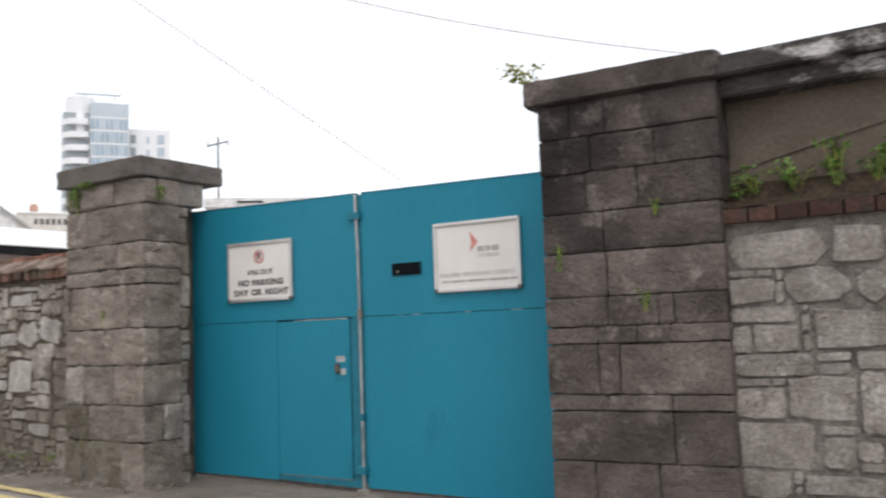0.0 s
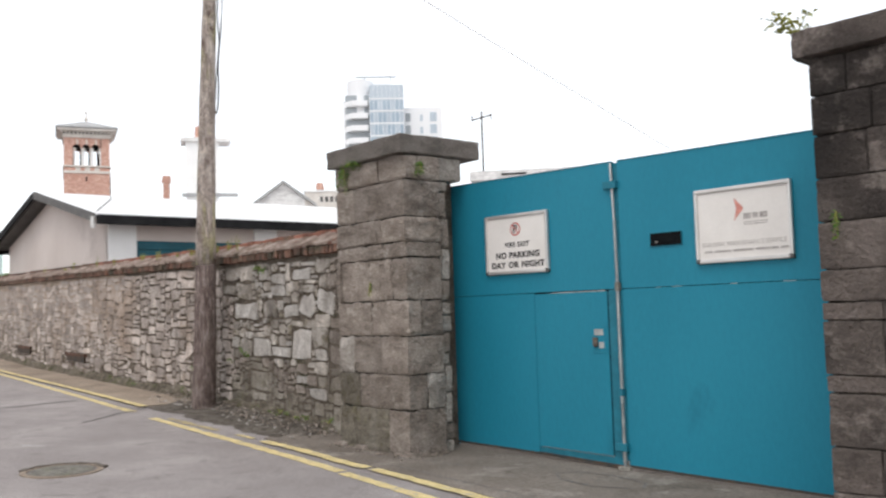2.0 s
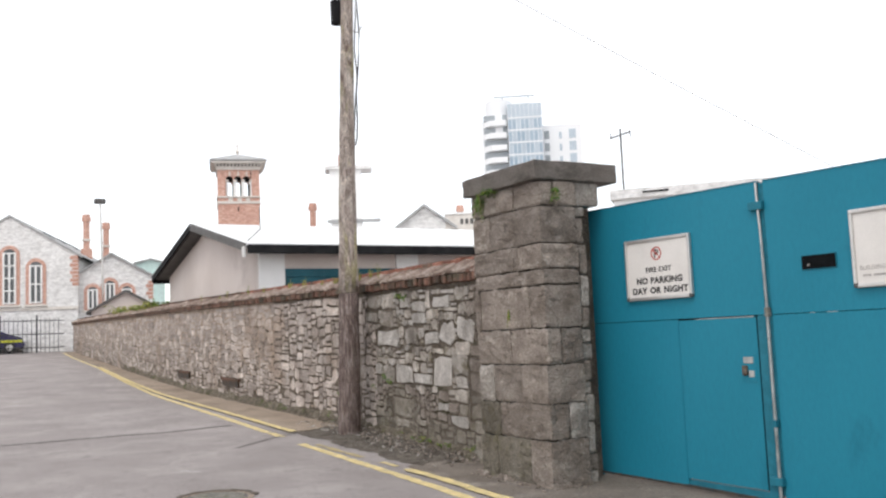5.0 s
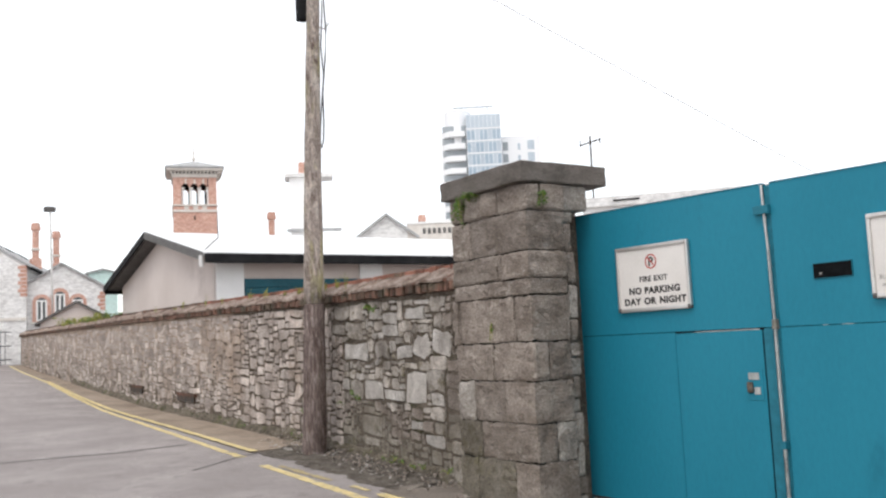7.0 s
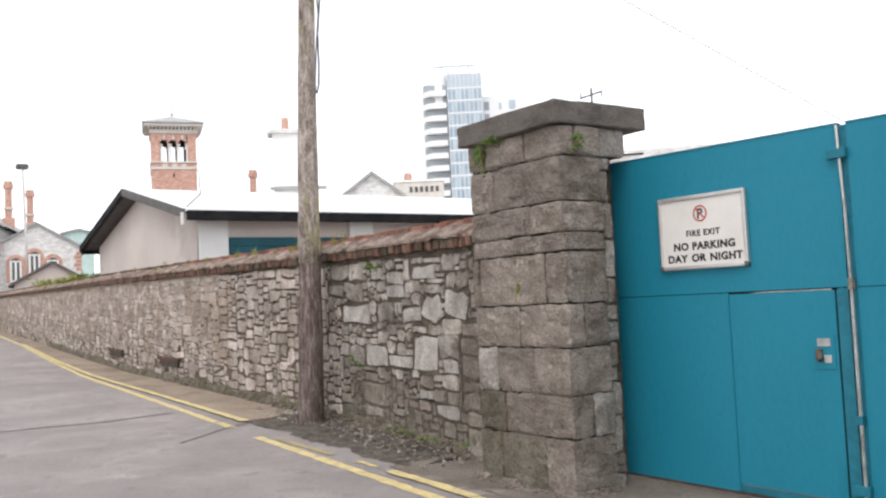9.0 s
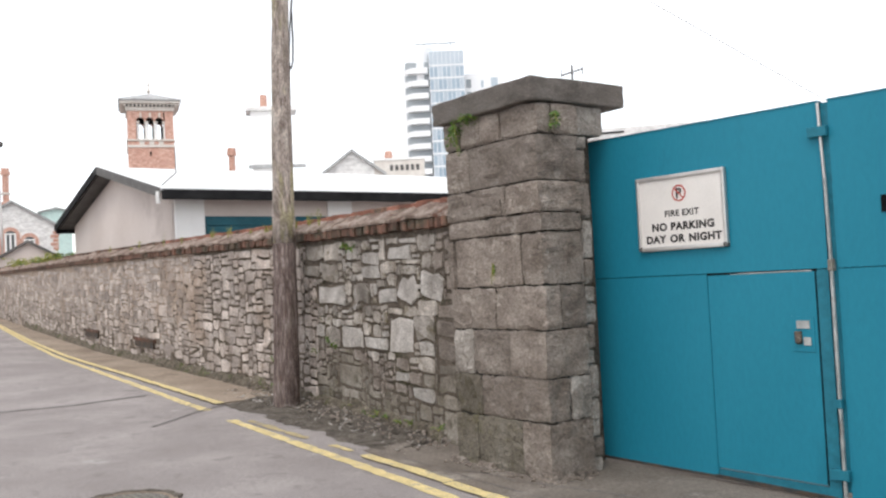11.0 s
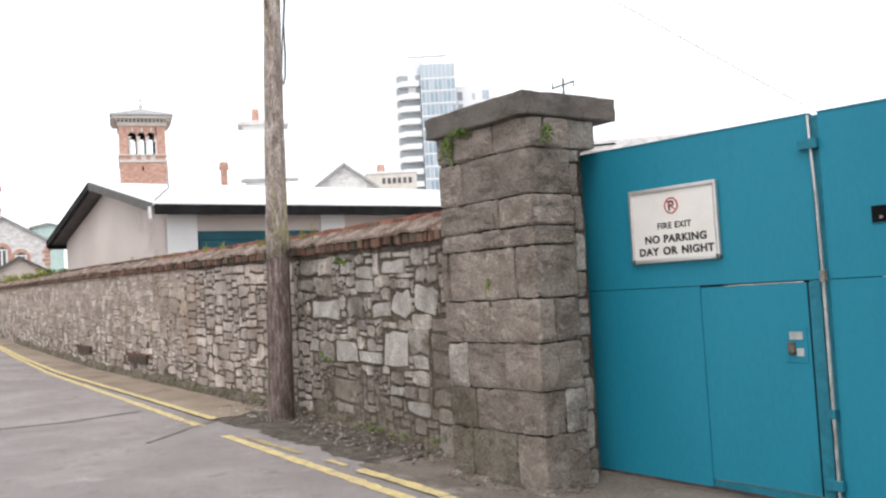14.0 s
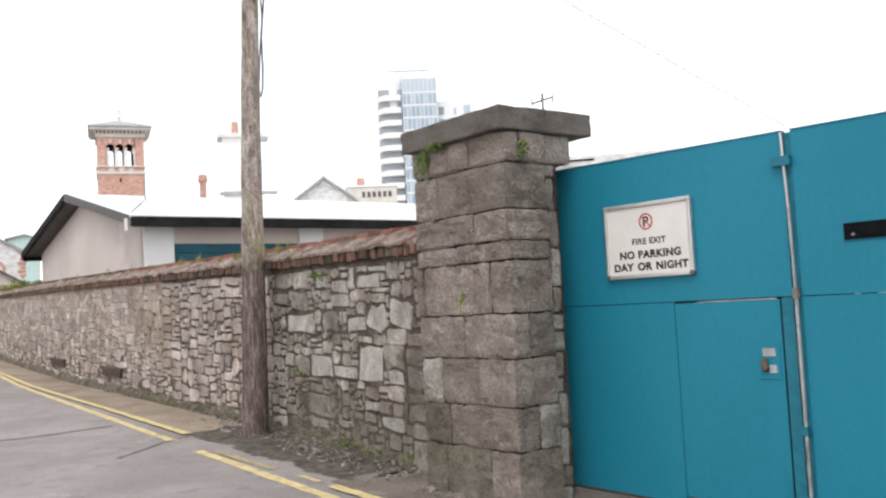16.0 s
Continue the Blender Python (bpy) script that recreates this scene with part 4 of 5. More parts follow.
s1 = sign_board(-0.71, 0.252, 2.178, 2.868, "white no-parking sign in a metal frame on the gate")
SY = -0.0295
lettering("FIRE EXIT", -0.215, 2.487, 0.078, INK, s1, SY, 1.05, 0.0022)
lettering("NO PARKING", -0.215, 2.363, 0.094, INK, s1, SY, 1.1, 0.0042)
lettering("DAY OR NIGHT", -0.215, 2.252, 0.094, INK, s1, SY, 1.1, 0.0042)
RX, RZ = -0.235, 2.69
bm = bmesh.new()
for k in range(36):
    a0, a1 = 2 * math.pi * k / 36, 2 * math.pi * (k + 1) / 36
    prism([(0.062 * math.cos(a0), 0.062 * math.sin(a0)), (0.076 * math.cos(a0), 0.076 * math.sin(a0)), (0.076 * math.cos(a1), 0.076 * math.sin(a1)), (0.062 * math.cos(a1), 0.062 * math.sin(a1))], 0, 0.002, pose(RX, SY, RZ, 90, 0, 0), bm)
box((-0.062, -0.006, 0.001), (0.062, 0.006, 0.0035), 0, pose(RX, SY, RZ, 90, 0, 0) @ pose(0, 0, 0, 0, 0, -45), bm)
part("roundel", bm, INK_RED, s1, "red ring with a slash")
lettering("P", RX, RZ - 0.045, 0.13, INK, s1, SY, 1.0, 0.003)
s2 = sign_board(2.11, 3.085, 2.145, 2.85, "white framed notice board with a red triangle on the gate")
part("emblem", prism([(2.525, 2.53), (2.62, 2.635), (2.525, 2.74), (2.545, 2.64)], 0, 0.002, pose(0, SY, 0, 90, 0, 0)), INK_PINK, s2, "faded red triangle")
for x0, x1 in ((2.615, 2.69), (2.705, 2.76), (2.775, 2.85)):
    part("emblem_bar", prism([(x0, 2.535), (x1, 2.535), (x1, 2.585), (x0, 2.585)], 0, 0.002, pose(0, SY, 0, 90, 0, 0)), INK_GREY, s2)
for zz in (2.5, 2.48):
    part("small_print", prism([(2.615, zz), (2.85, zz), (2.85, zz + 0.007), (2.615, zz + 0.007)], 0, 0.002, pose(0, SY, 0, 90, 0, 0)), INK_GREY, s2)
xx = 2.2
for w in (0.08, 0.17, 0.21, 0.22, 0.08):
    part("small_print", prism([(xx, 2.243), (xx + w, 2.243), (xx + w, 2.262), (xx, 2.262)], 0, 0.002, pose(0, SY, 0, 90, 0, 0)), INK_GREY, s2)
    xx += w + 0.02
lettering("BUILDING MAINTENANCE SERVICE", 2.6, 2.3, 0.058, INK_GREY, s2, SY, 0.86)

# ---------------------------------------------------------------- timber pole with its cables
pole = thing("utility_pole", "weathered timber utility pole against the wall", "utility pole")
PX, PY = -7.25, -0.22
pts = [(PX, PY, gz(PX) - 0.5)] + [(PX + 0.018 * z + 0.015 * math.sin(z), PY + 0.02 * z, gz(PX) + z) for z in [i * 0.4 for i in range(25)]]
girth = [0.205] + [0.196 - 0.0118 * i * 0.4 + 0.004 * math.sin(i * 2.1) for i in range(25)]
part("butt", tube(pts[:8], girth[:8], 20), POLE_BUTT, pole, "dark reddish creosoted lower end", smooth=True)
part("shaft", tube(pts[7:], girth[7:], 20), POLE_WOOD, pole, smooth=True)
side = Vector((0.55, 0.83, 0))


def off_pole(z, o):
    return Vector((PX + 0.018 * z, PY + 0.02 * z, gz(PX) + z)) + side * (0.184 - 0.0118 * z + o)


part("cable", tube([off_pole(9.3, 0.0), off_pole(8.2, 0.02), off_pole(7.6, 0.08), off_pole(7.0, 0.12), off_pole(6.5, 0.1), off_pole(5.9, 0.05), off_pole(5.4, 0.06), off_pole(5.1, 0.05), off_pole(4.98, 0.02), off_pole(5.05, 0.0), off_pole(5.3, -0.01)], 0.014, 6), CABLE, pole, "black cable looped down the pole")
part("cable", tube([off_pole(9.2, 0.0), off_pole(8.0, 0.05), off_pole(7.3, 0.06), off_pole(6.7, 0.03), off_pole(6.2, 0.07), off_pole(5.6, 0.02), off_pole(5.2, 0.0)], 0.012, 6), CABLE, pole)
part("hook", tube([off_pole(7.05, -0.05), off_pole(7.0, 0.1), off_pole(7.1, 0.17)], 0.012, 6), IRON, pole)
part("junction_box", box((PX - 0.05, PY - 0.08, gz(PX) + 7.15), (PX + 0.11, PY + 0.08, gz(PX) + 7.6), 0.03), FASCIA, pole, "black cable box")
part("step", tube([(PX + 0.1, PY, gz(PX) + 7.75), (PX + 0.42, PY - 0.05, gz(PX) + 7.78)], 0.012, 6), IRON, pole)
part("kerb_stub", box((PX - 0.26, PY + 0.12, gz(PX) - 0.2), (PX - 0.19, PY + 0.2, gz(PX) + 2.5), 0.005), CABLE, pole, "dark pipe clipped behind the pole")
top = Vector((PX + 0.17, PY + 0.18, gz(PX) + 9.3))


def sag(a, b, drop, n=24):
    a, b = Vector(a), Vector(b)
    return [a.lerp(b, i / n) - Vector((0, 0, drop * 4 * (i / n) * (1 - i / n))) for i in range(n + 1)]


# ---------------------------------------------------------------- shed behind the lane wall
def shed_house():
    """Low gabled building: local x along the gable from the near corner, local y back along its length."""
    s = thing("shed", "low pinkish rendered shed with a pale roof and dark eaves", "shed")
    m = pose(-17.0, 1.95, 0, 0, 0, -4.5)  # local -x runs along the lane wall, local y into the yard
    W, LEN, E, R = 11.7, 26.0, 4.57, 5.85
    g0 = 0.3
    ix, iy = 0.55, 0.5
    # walls
    gx0, gx1 = -W + ix, -ix
    rise = (R - E) / (W / 2)

    def under(x):
        return E - 0.12 + rise * (W / 2 - abs(x + W / 2))

    bm = prism([(gx0, g0), (gx1, g0), (gx1, under(gx1)), (-W / 2, under(-W / 2)), (gx0, under(gx0))], 0, 0.25, m @ pose(0, iy + 0.25, 0, 90, 0, 0))
    part("gable_wall", bm, RENDER, s)
    part("side_wall", box((gx1 - 0.25, iy + 0.25, g0), (gx1 - 0.02, LEN - iy, under(gx1)), 0, m), RENDER, s)
    part("side_wall", box((gx0, iy + 0.25, g0), (gx0 + 0.25, LEN - iy, under(gx0)), 0, m), RENDER, s)
    part("back_wall", box((gx0, LEN - iy, g0), (gx1, LEN - iy + 0.2, under(gx1)), 0, m), RENDER, s)
    # white piers and teal shutters along the side
    for k in range(6):
        y = iy + 0.02 + k * 4.3
        part("pier", box((gx1 - 0.2, y - (0.02 if k == 0 else 0), g0), (gx1 + 0.06, y + 0.75, under(gx1) - 0.02), 0.01, m), WHITE_PAINT, s, "white painted pier")
        if k in (0, 3):
            # shutter and slats take the teal with eave shadow in its colour
            sh = part("shutter", box((gx1 - 0.03, y + 0.78, g0), (gx1 + 0.0, y + 4.26, 4.0), 0, m), SHADED_TEAL, s, "teal slatted shutter")
            for j in range(14):
                part("slat", box((gx1 - 0.01, y + 0.8, 1.3 + j * 0.19), (gx1 + 0.035, y + 4.24, 1.3 + j * 0.19 + 0.14), 0.008, m), SHADED_TEAL, sh)
    # roof planes
    for sx in (-1, 1):
        xe = -W if sx < 0 else 0.0
        a, b = Vector((xe, 0, E)), Vector((-W / 2, 0, R))
        bm = prism([(a.x, a.z), (b.x, b.z), (b.x, b.z + 0.09), (a.x, a.z + 0.09)], 0, LEN, m @ pose(0, LEN, 0, 90, 0, 0))
        part("roof_slope", bm, ROOF_PALE, s, "roof sheeting, sky reflection put into its pale colour")
        bm = prism([(a.x, a.z - 0.14), (b.x, b.z - 0.14), (b.x, b.z + 0.085), (a.x, a.z + 0.085)], 0, 0.05, m @ pose(0, -0.003, 0, 90, 0, 0))
        part("barge_board", bm, SOFFIT_GREY if sx > 0 else FASCIA, s)
        bm = prism([(a.x, a.z - 0.06), (b.x, b.z - 0.06), (b.x, b.z - 0.01), (a.x, a.z - 0.01)], 0, LEN - 0.1, m @ pose(0, LEN, 0, 90, 0, 0))
        part("soffit", bm, SOFFIT_GREY, s)
        x0 = xe + (0.0 if sx > 0 else -0.1)
        part("gutter", box((x0, 0.02, E - 0.2), (x0 + 0.1, LEN, E + 0.05), 0.02, m), FASCIA, s, "dark gutter")
    part("downpipe", tube([m @ Vector((-0.02, -0.06, E + 0.0)), m @ Vector((-0.02, -0.06, E - 0.3))], 0.06, 10), ALUMINIUM, s)
    part("lead_wire", tube([m @ Vector((-0.2, -0.03, E + 0.05)), Vector((-18.5, 3.0, 5.25)), Vector((-21.89, 4.43, 6.45))], 0.014, 6), CABLE, s)
    return s


shed_house()


# ---------------------------------------------------------------- brick bell tower
def arch(x0, x1, z0, z1, n=10):
    """Outline of an arched opening."""
    c, r = (x0 + x1) / 2, (x1 - x0) / 2
    return [(x0, z0), (x1, z0)] + [(c + r * math.cos(math.pi * k / n), z1 - r + r * math.sin(math.pi * k / n)) for k in range(n + 1)]


def bell_tower():
    s = thing("bell_tower", "red brick bell tower with cream stone bands and arches", "tower")
    m = pose(-36.45, 8.4, 0, 0, 0, 70)
    w, d = 2.02, 2.02
    part("shaft", box((0, 0, 0.5), (w, d, 9.1), 0, m), TOWER_BRICK, s)
    part("band", box((-0.04, -0.04, 8.82), (w + 0.04, d + 0.04, 8.94), 0.01, m), TOWER_STONE, s)
    part("band", box((-0.05, -0.05, 9.12), (w + 0.05, d + 0.05, 9.2), 0.01, m), TOWER_STONE, s)
    for i in range(3):
        part("stone_panel", box((0.5 + i * 0.42, -0.02, 8.95), (0.72 + i * 0.42, 0.05, 9.11), 0, m), TOWER_STONE, s)
    for a, b in (((0, 0), (0.38, d)), ((w - 0.38, 0), (w, d))):
        part("pier", box((a[0], a[1], 9.2), (b[0], b[1], 10.5), 0, m), TOWER_BRICK, s)
    # ceiling painted near black for the shade inside the openings
    part("belfry_ceiling", box((0.3, 0.25, 10.2), (w - 0.3, d - 0.25, 10.5), 0, m), FASCIA, s, "near-black ceiling holding the shade inside the belfry")
    # arcade head with three arches
    for side in (0, 1):
        off = -0.0 if side == 0 else d - 0.3
        for i in range(3):
            x0 = 0.42 + i * 0.41
            out = [(x0 - 0.06, 10.5), (x0 - 0.06, 10.0)]
            arc = [(x0 + 0.145 - 0.175 * math.cos(math.pi * k / 8), 10.04 + 0.19 * math.sin(math.pi * k / 8)) for k in range(9)]
            out += arc + [(x0 + 0.35, 10.0), (x0 + 0.35, 10.5)]
            part("arch", prism(out, 0, 0.3, m @ pose(0, off + 0.3, 0, 90, 0, 0)), TOWER_BRICK, s)
            part("keystone", box((x0 + 0.13, off - 0.03, 10.2), (x0 + 0.21, off + 0.1, 10.42), 0, m), TOWER_STONE, s)
    for i in range(4):
        x = 0.44 + i * 0.39
        part("column", tube([m @ Vector((x, 0.14, 9.2)), m @ Vector((x, 0.14, 10.0))], 0.075 if 0 < i < 3 else 0.05, 10), WHITE_PAINT, s)
        part("capital", box((x - 0.09, 0.03, 9.94), (x + 0.09, 0.26, 10.03), 0.015, m), TOWER_STONE, s)
    # added dark columns at the back, read as strips of shade through the arches
    for i in range(4):
        x = 0.44 + i * 0.39
        part("belfry_shade_column", tube([m @ Vector((x, d - 0.15, 9.2)), m @ Vector((x, d - 0.15, 10.1))], 0.09, 10), SOFFIT_GREY, s)
    part("loophole", box((0.95, -0.01, 8.45), (1.02, 0.05, 8.65), 0, m), DARK_GAP, s)
    part("frieze", box((-0.06, -0.06, 10.5), (w + 0.06, d + 0.06, 10.68), 0.01, m), TOWER_STONE, s)
    for i in range(14):
        part("corbel", box((-0.12 + i * 0.17, -0.2, 10.68), (-0.04 + i * 0.17, -0.04, 10.8), 0, m), TOWER_STONE, s)
    for i in range(14):
        part("corbel", box((w + 0.04, -0.12 + i * 0.17, 10.68), (w + 0.2, -0.04 + i * 0.17, 10.8), 0, m), TOWER_STONE, s)
    part("frieze_back", box((-0.02, -0.02, 10.66), (w + 0.02, d + 0.02, 10.84), 0, m), SOFFIT_GREY, s)
    part("cornice", box((-0.3, -0.3, 10.8), (w + 0.3, d + 0.3, 10.92), 0.03, m), TOWER_STONE, s)
    part("cornice", box((-0.36, -0.36, 10.92), (w + 0.36, d + 0.36, 11.0), 0.02, m), SLATE, s)
    bm = bmesh.new()
    b4 = [bm.verts.new(m @ Vector(p)) for p in ((-0.34, -0.34, 11.0), (w + 0.34, -0.34, 11.0), (w + 0.34, d + 0.34, 11.0), (-0.34, d + 0.34, 11.0))]
    t = bm.verts.new(m @ Vector((w / 2, d / 2, 11.5)))
    for k in range(4):
        bm.faces.new((b4[k], b4[(k + 1) % 4], t))
    bm.faces.new(b4[::-1])
    part("roof", bm, SLATE, s)
    part("finial", tube([m @ Vector((w / 2, d / 2, 11.35 + z)) for z in (0, 0.18, 0.26, 0.34, 0.5, 0.56, 0.62, 0.95)], [0.1, 0.05, 0.11, 0.05, 0.03, 0.07, 0.03, 0.012], 8), TOWER_STONE, s)
    return s


bell_tower()


# ---------------------------------------------------------------- roofs and chimneys beyond
def brick_chimney(x, y, z0, z1, w, label="slim red brick chimney with a corbelled head"):
    s = thing("chimney", label, "chimney", group="brick chimneys")
    h = z1 - z0
    part("chimney_shaft", prism([(w / 2 * math.cos(k * math.pi / 4 + 0.39), w / 2 * math.sin(k * math.pi / 4 + 0.39)) for k in range(8)], z0, z1 - 0.16 * h, pose(x, y, 0)), TOWER_BRICK, s)
    part("head", prism([(w * 0.72 * math.cos(k * math.pi / 4 + 0.39), w * 0.72 * math.sin(k * math.pi / 4 + 0.39)) for k in range(8)], z1 - 0.18 * h, z1 - 0.08 * h, pose(x, y, 0)), TOWER_BRICK, s)
    part("rim", prism([(w * 0.62 * math.cos(k * math.pi / 4 + 0.39), w * 0.62 * math.sin(k * math.pi / 4 + 0.39)) for k in range(8)], z1 - 0.08 * h, z1, pose(x, y, 0)), TOWER_BRICK, s)
    part("foot", box((x - w * 0.75, y - w * 0.75, 0.5), (x + w * 0.75, y + w * 0.75, z0 + 0.25), 0.02), TOWER_BRICK, s)
    part("band", box((x - w * 0.6, y - w * 0.6, z0 + 0.3 * h), (x + w * 0.6, y + w * 0.6, z0 + 0.36 * h), 0.02), TOWER_STONE, s)
    return s


brick_chimney(-39.1, 14.8, 7.4, 9.5, 0.34)
brick_chimney(-34.95, 21.8, 7.2, 9.1, 0.32)

ch = thing("chimney_stack", "broad white rendered chimney stack with a red pot", "chimney")
cm = pose(-29.75, 11.1, 0, 0, 0, 62)
part("chimney_shaft", box((0, 0, 0.4), (1.4, 0.9, 9.5), 0.01, cm), WHITE_PAINT, ch)
part("cap", box((-0.2, -0.15, 9.5), (1.9, 1.05, 9.68), 0.03, cm), PALE_STONE, ch, "projecting stone cap")
part("flashing", box((-0.15, -0.1, 7.1), (2.2, -0.02, 7.25), 0.01, cm), SLATE, ch)
part("pot", tube([cm @ Vector((0.55, 0.45, 9.66)), cm @ Vector((0.55, 0.45, 10.25))], [0.16, 0.14], 12), TOWER_BRICK, ch, "red clay pot")


def gable_house(name, label, m, w, length, eave, ridge, wall_mat, roof_mat, base):
    """A gabled block; local x along the gable, local y back."""
    s = thing(name, label, "house")
    part("gable_wall", prism([(0, base), (w, base), (w, eave), (w / 2, ridge), (0, eave)], 0, 0.4, m @ pose(0, 0.4, 0, 90, 0, 0)), wall_mat, s)
    part("side_wall", box((0, 0.4, base), (0.4, length, eave), 0, m), wall_mat, s)
    part("side_wall", box((w - 0.4, 0.4, base), (w, length, eave), 0, m), wall_mat, s)
    for a, b in (((-0.25, eave - 0.25 * (ridge - eave) / (w / 2)), (w / 2, ridge)), ((w / 2, ridge), (w + 0.25, eave - 0.25 * (ridge - eave) / (w / 2)))):
        part("roof", prism([a, b, (b[0], b[1] + 0.14), (a[0], a[1] + 0.14)], 0, length + 0.2, m @ pose(0, length, 0, 90, 0, 0)), roof_mat, s)
    return s


gable_house("outbuilding", "pale stone gable with a slate roof", pose(-32.6, 16.3, 0, 0, 0, 57), 2.7, 9, 7.4, 8.4, PALE_STONE, SLATE, 0.5)
cb = thing("cream_block", "cream rendered flat-roofed building in the distance", "house")
cbm = pose(-31.3, 18.3, 0, 0, 0, 54)
part("wall", box((0, 0, 0.5), (2.4, 5, 7.95), 0, cbm), TOWER_STONE, cb)
part("parapet", box((-0.05, -0.05, 7.95), (2.45, 5.05, 8.05), 0.01, cbm), WHITE_PAINT, cb)
for k in range(6):
    part("window", box((0.75 + k * 0.25, -0.02, 7.45), (0.9 + k * 0.25, 0.05, 7.72), 0, cbm), SOFFIT_GREY, cb)

# low building that shows over the gate, with its aerial
yb = thing("yard_building", "low grey rendered yard building with a flat roof edge", "house")
ym = pose(-11.6, 10.6, 0, 0, 0, 40)
part("wall", box((0, 0, 0), (14, 6, 5.45), 0, ym), WHITE_PAINT, yb)
part("parapet", box((-0.1, -0.1, 5.45), (14.1, 6.1, 5.72), 0.02, ym), PALE_STONE, yb, "weathered stone parapet")
part("vent", box((0.8, -0.13, 5.58), (1.5, -0.09, 5.62), 0, ym), DARK_GAP, yb)
an = thing("aerial", "thin metal aerial on the yard building roof", "aerial")
am = ym @ pose(0.25, 0.5, 0.3)
part("mast", tube([am @ Vector((0, 0, 5.3)), am @ Vector((0, 0, 7.25))], 0.026, 8), SOFFIT_GREY, an)
part("crossbar", tube([am @ Vector((-0.3, 0, 7.0)), am @ Vector((0.3, -0.1, 7.12))], 0.022, 8), SOFFIT_GREY, an)
for k in (-0.28, 0.27):
    part("element", tube([am @ Vector((k, 0, 6.98 + 0.06 * k)), am @ Vector((k, 0, 7.16 + 0.06 * k))], 0.014, 6), SOFFIT_GREY, an)
for end, drop in (((-1.99, 7.86, 3.96), 0.05), ((8.5, 3.0, 4.0), 0.95)):
    wire = thing("overhead_wire", "thin wire slung from the pole over the gate, paled for the sky's glare", "wire", group="overhead wires")
    part("strand", tube(sag(top, end, drop), 0.009, 6), WIRE, wire)
    part("end_post", tube([(end[0], end[1] + 0.05, gz(end[0]) - 0.1), (end[0], end[1] + 0.05, end[2] + 0.05)], 0.05, 10), SOFFIT_GREY, wire)


# ---------------------------------------------------------------- high-rise
def high_rise():
    # no haze in the air here; the HI_ colours carry it
    s = thing("apartment_tower", "tall white and glass apartment tower, haze put into its colours", "tower block")
    m = pose(-170.3, 124.7, 0, 0, 0, 51)  # local x across, local y away
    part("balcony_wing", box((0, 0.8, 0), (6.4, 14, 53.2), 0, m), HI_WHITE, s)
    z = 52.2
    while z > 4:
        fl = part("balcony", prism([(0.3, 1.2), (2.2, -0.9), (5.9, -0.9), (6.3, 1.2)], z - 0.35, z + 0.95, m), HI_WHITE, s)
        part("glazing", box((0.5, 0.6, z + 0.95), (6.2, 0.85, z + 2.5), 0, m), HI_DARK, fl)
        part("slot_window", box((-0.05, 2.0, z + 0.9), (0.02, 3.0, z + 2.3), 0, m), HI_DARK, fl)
        z -= 3.0
    ring = [(0.9 + 3.3 + 3.3 * math.cos(a), 5 + 4.6 * math.sin(a)) for a in [math.pi + math.pi * i / 16 for i in range(17)]] + [(12, 5), (12, 12), (0.9, 12)]
    part("crown", prism(ring, 50, 58.6, m), HI_WHITE, s, "rounded white crown")
    part("crown_rail", box((3.2, 1.0, 59.1), (13, 1.2, 59.35), 0, m), HI_DARK, s)
    part("rail_post", box((5.2, 1.0, 58.2), (5.4, 1.2, 59.2), 0, m), HI_DARK, s)
    part("rail_post", box((11.5, 1.0, 58.2), (11.7, 1.2, 59.2), 0, m), HI_DARK, s)
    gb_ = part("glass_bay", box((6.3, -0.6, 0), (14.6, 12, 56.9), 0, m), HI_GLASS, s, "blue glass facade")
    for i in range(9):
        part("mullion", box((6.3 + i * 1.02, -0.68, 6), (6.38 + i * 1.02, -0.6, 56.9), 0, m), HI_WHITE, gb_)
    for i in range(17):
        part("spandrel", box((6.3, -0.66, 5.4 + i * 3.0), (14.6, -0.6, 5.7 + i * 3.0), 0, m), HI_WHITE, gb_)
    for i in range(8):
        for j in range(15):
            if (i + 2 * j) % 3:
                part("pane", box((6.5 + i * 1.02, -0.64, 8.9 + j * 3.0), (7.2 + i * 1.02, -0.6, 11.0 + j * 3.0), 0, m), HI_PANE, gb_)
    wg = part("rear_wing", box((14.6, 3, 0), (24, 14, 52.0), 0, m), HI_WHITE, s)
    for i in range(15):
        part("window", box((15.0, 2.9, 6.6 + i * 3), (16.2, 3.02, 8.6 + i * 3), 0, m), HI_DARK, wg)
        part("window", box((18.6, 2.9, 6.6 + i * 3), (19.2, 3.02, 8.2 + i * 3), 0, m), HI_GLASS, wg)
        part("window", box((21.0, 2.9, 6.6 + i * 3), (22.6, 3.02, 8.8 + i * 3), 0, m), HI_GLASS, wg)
    return s


high_rise()


# ---------------------------------------------------------------- stone hall at the lane's head
HM = Matrix.Translation((-3.16, 0.24, 0.39)) @ pose(0, 0, 0, 0, 0, -0.53) @ Matrix.Diagonal((0.923, 0.923, 0.908, 1))


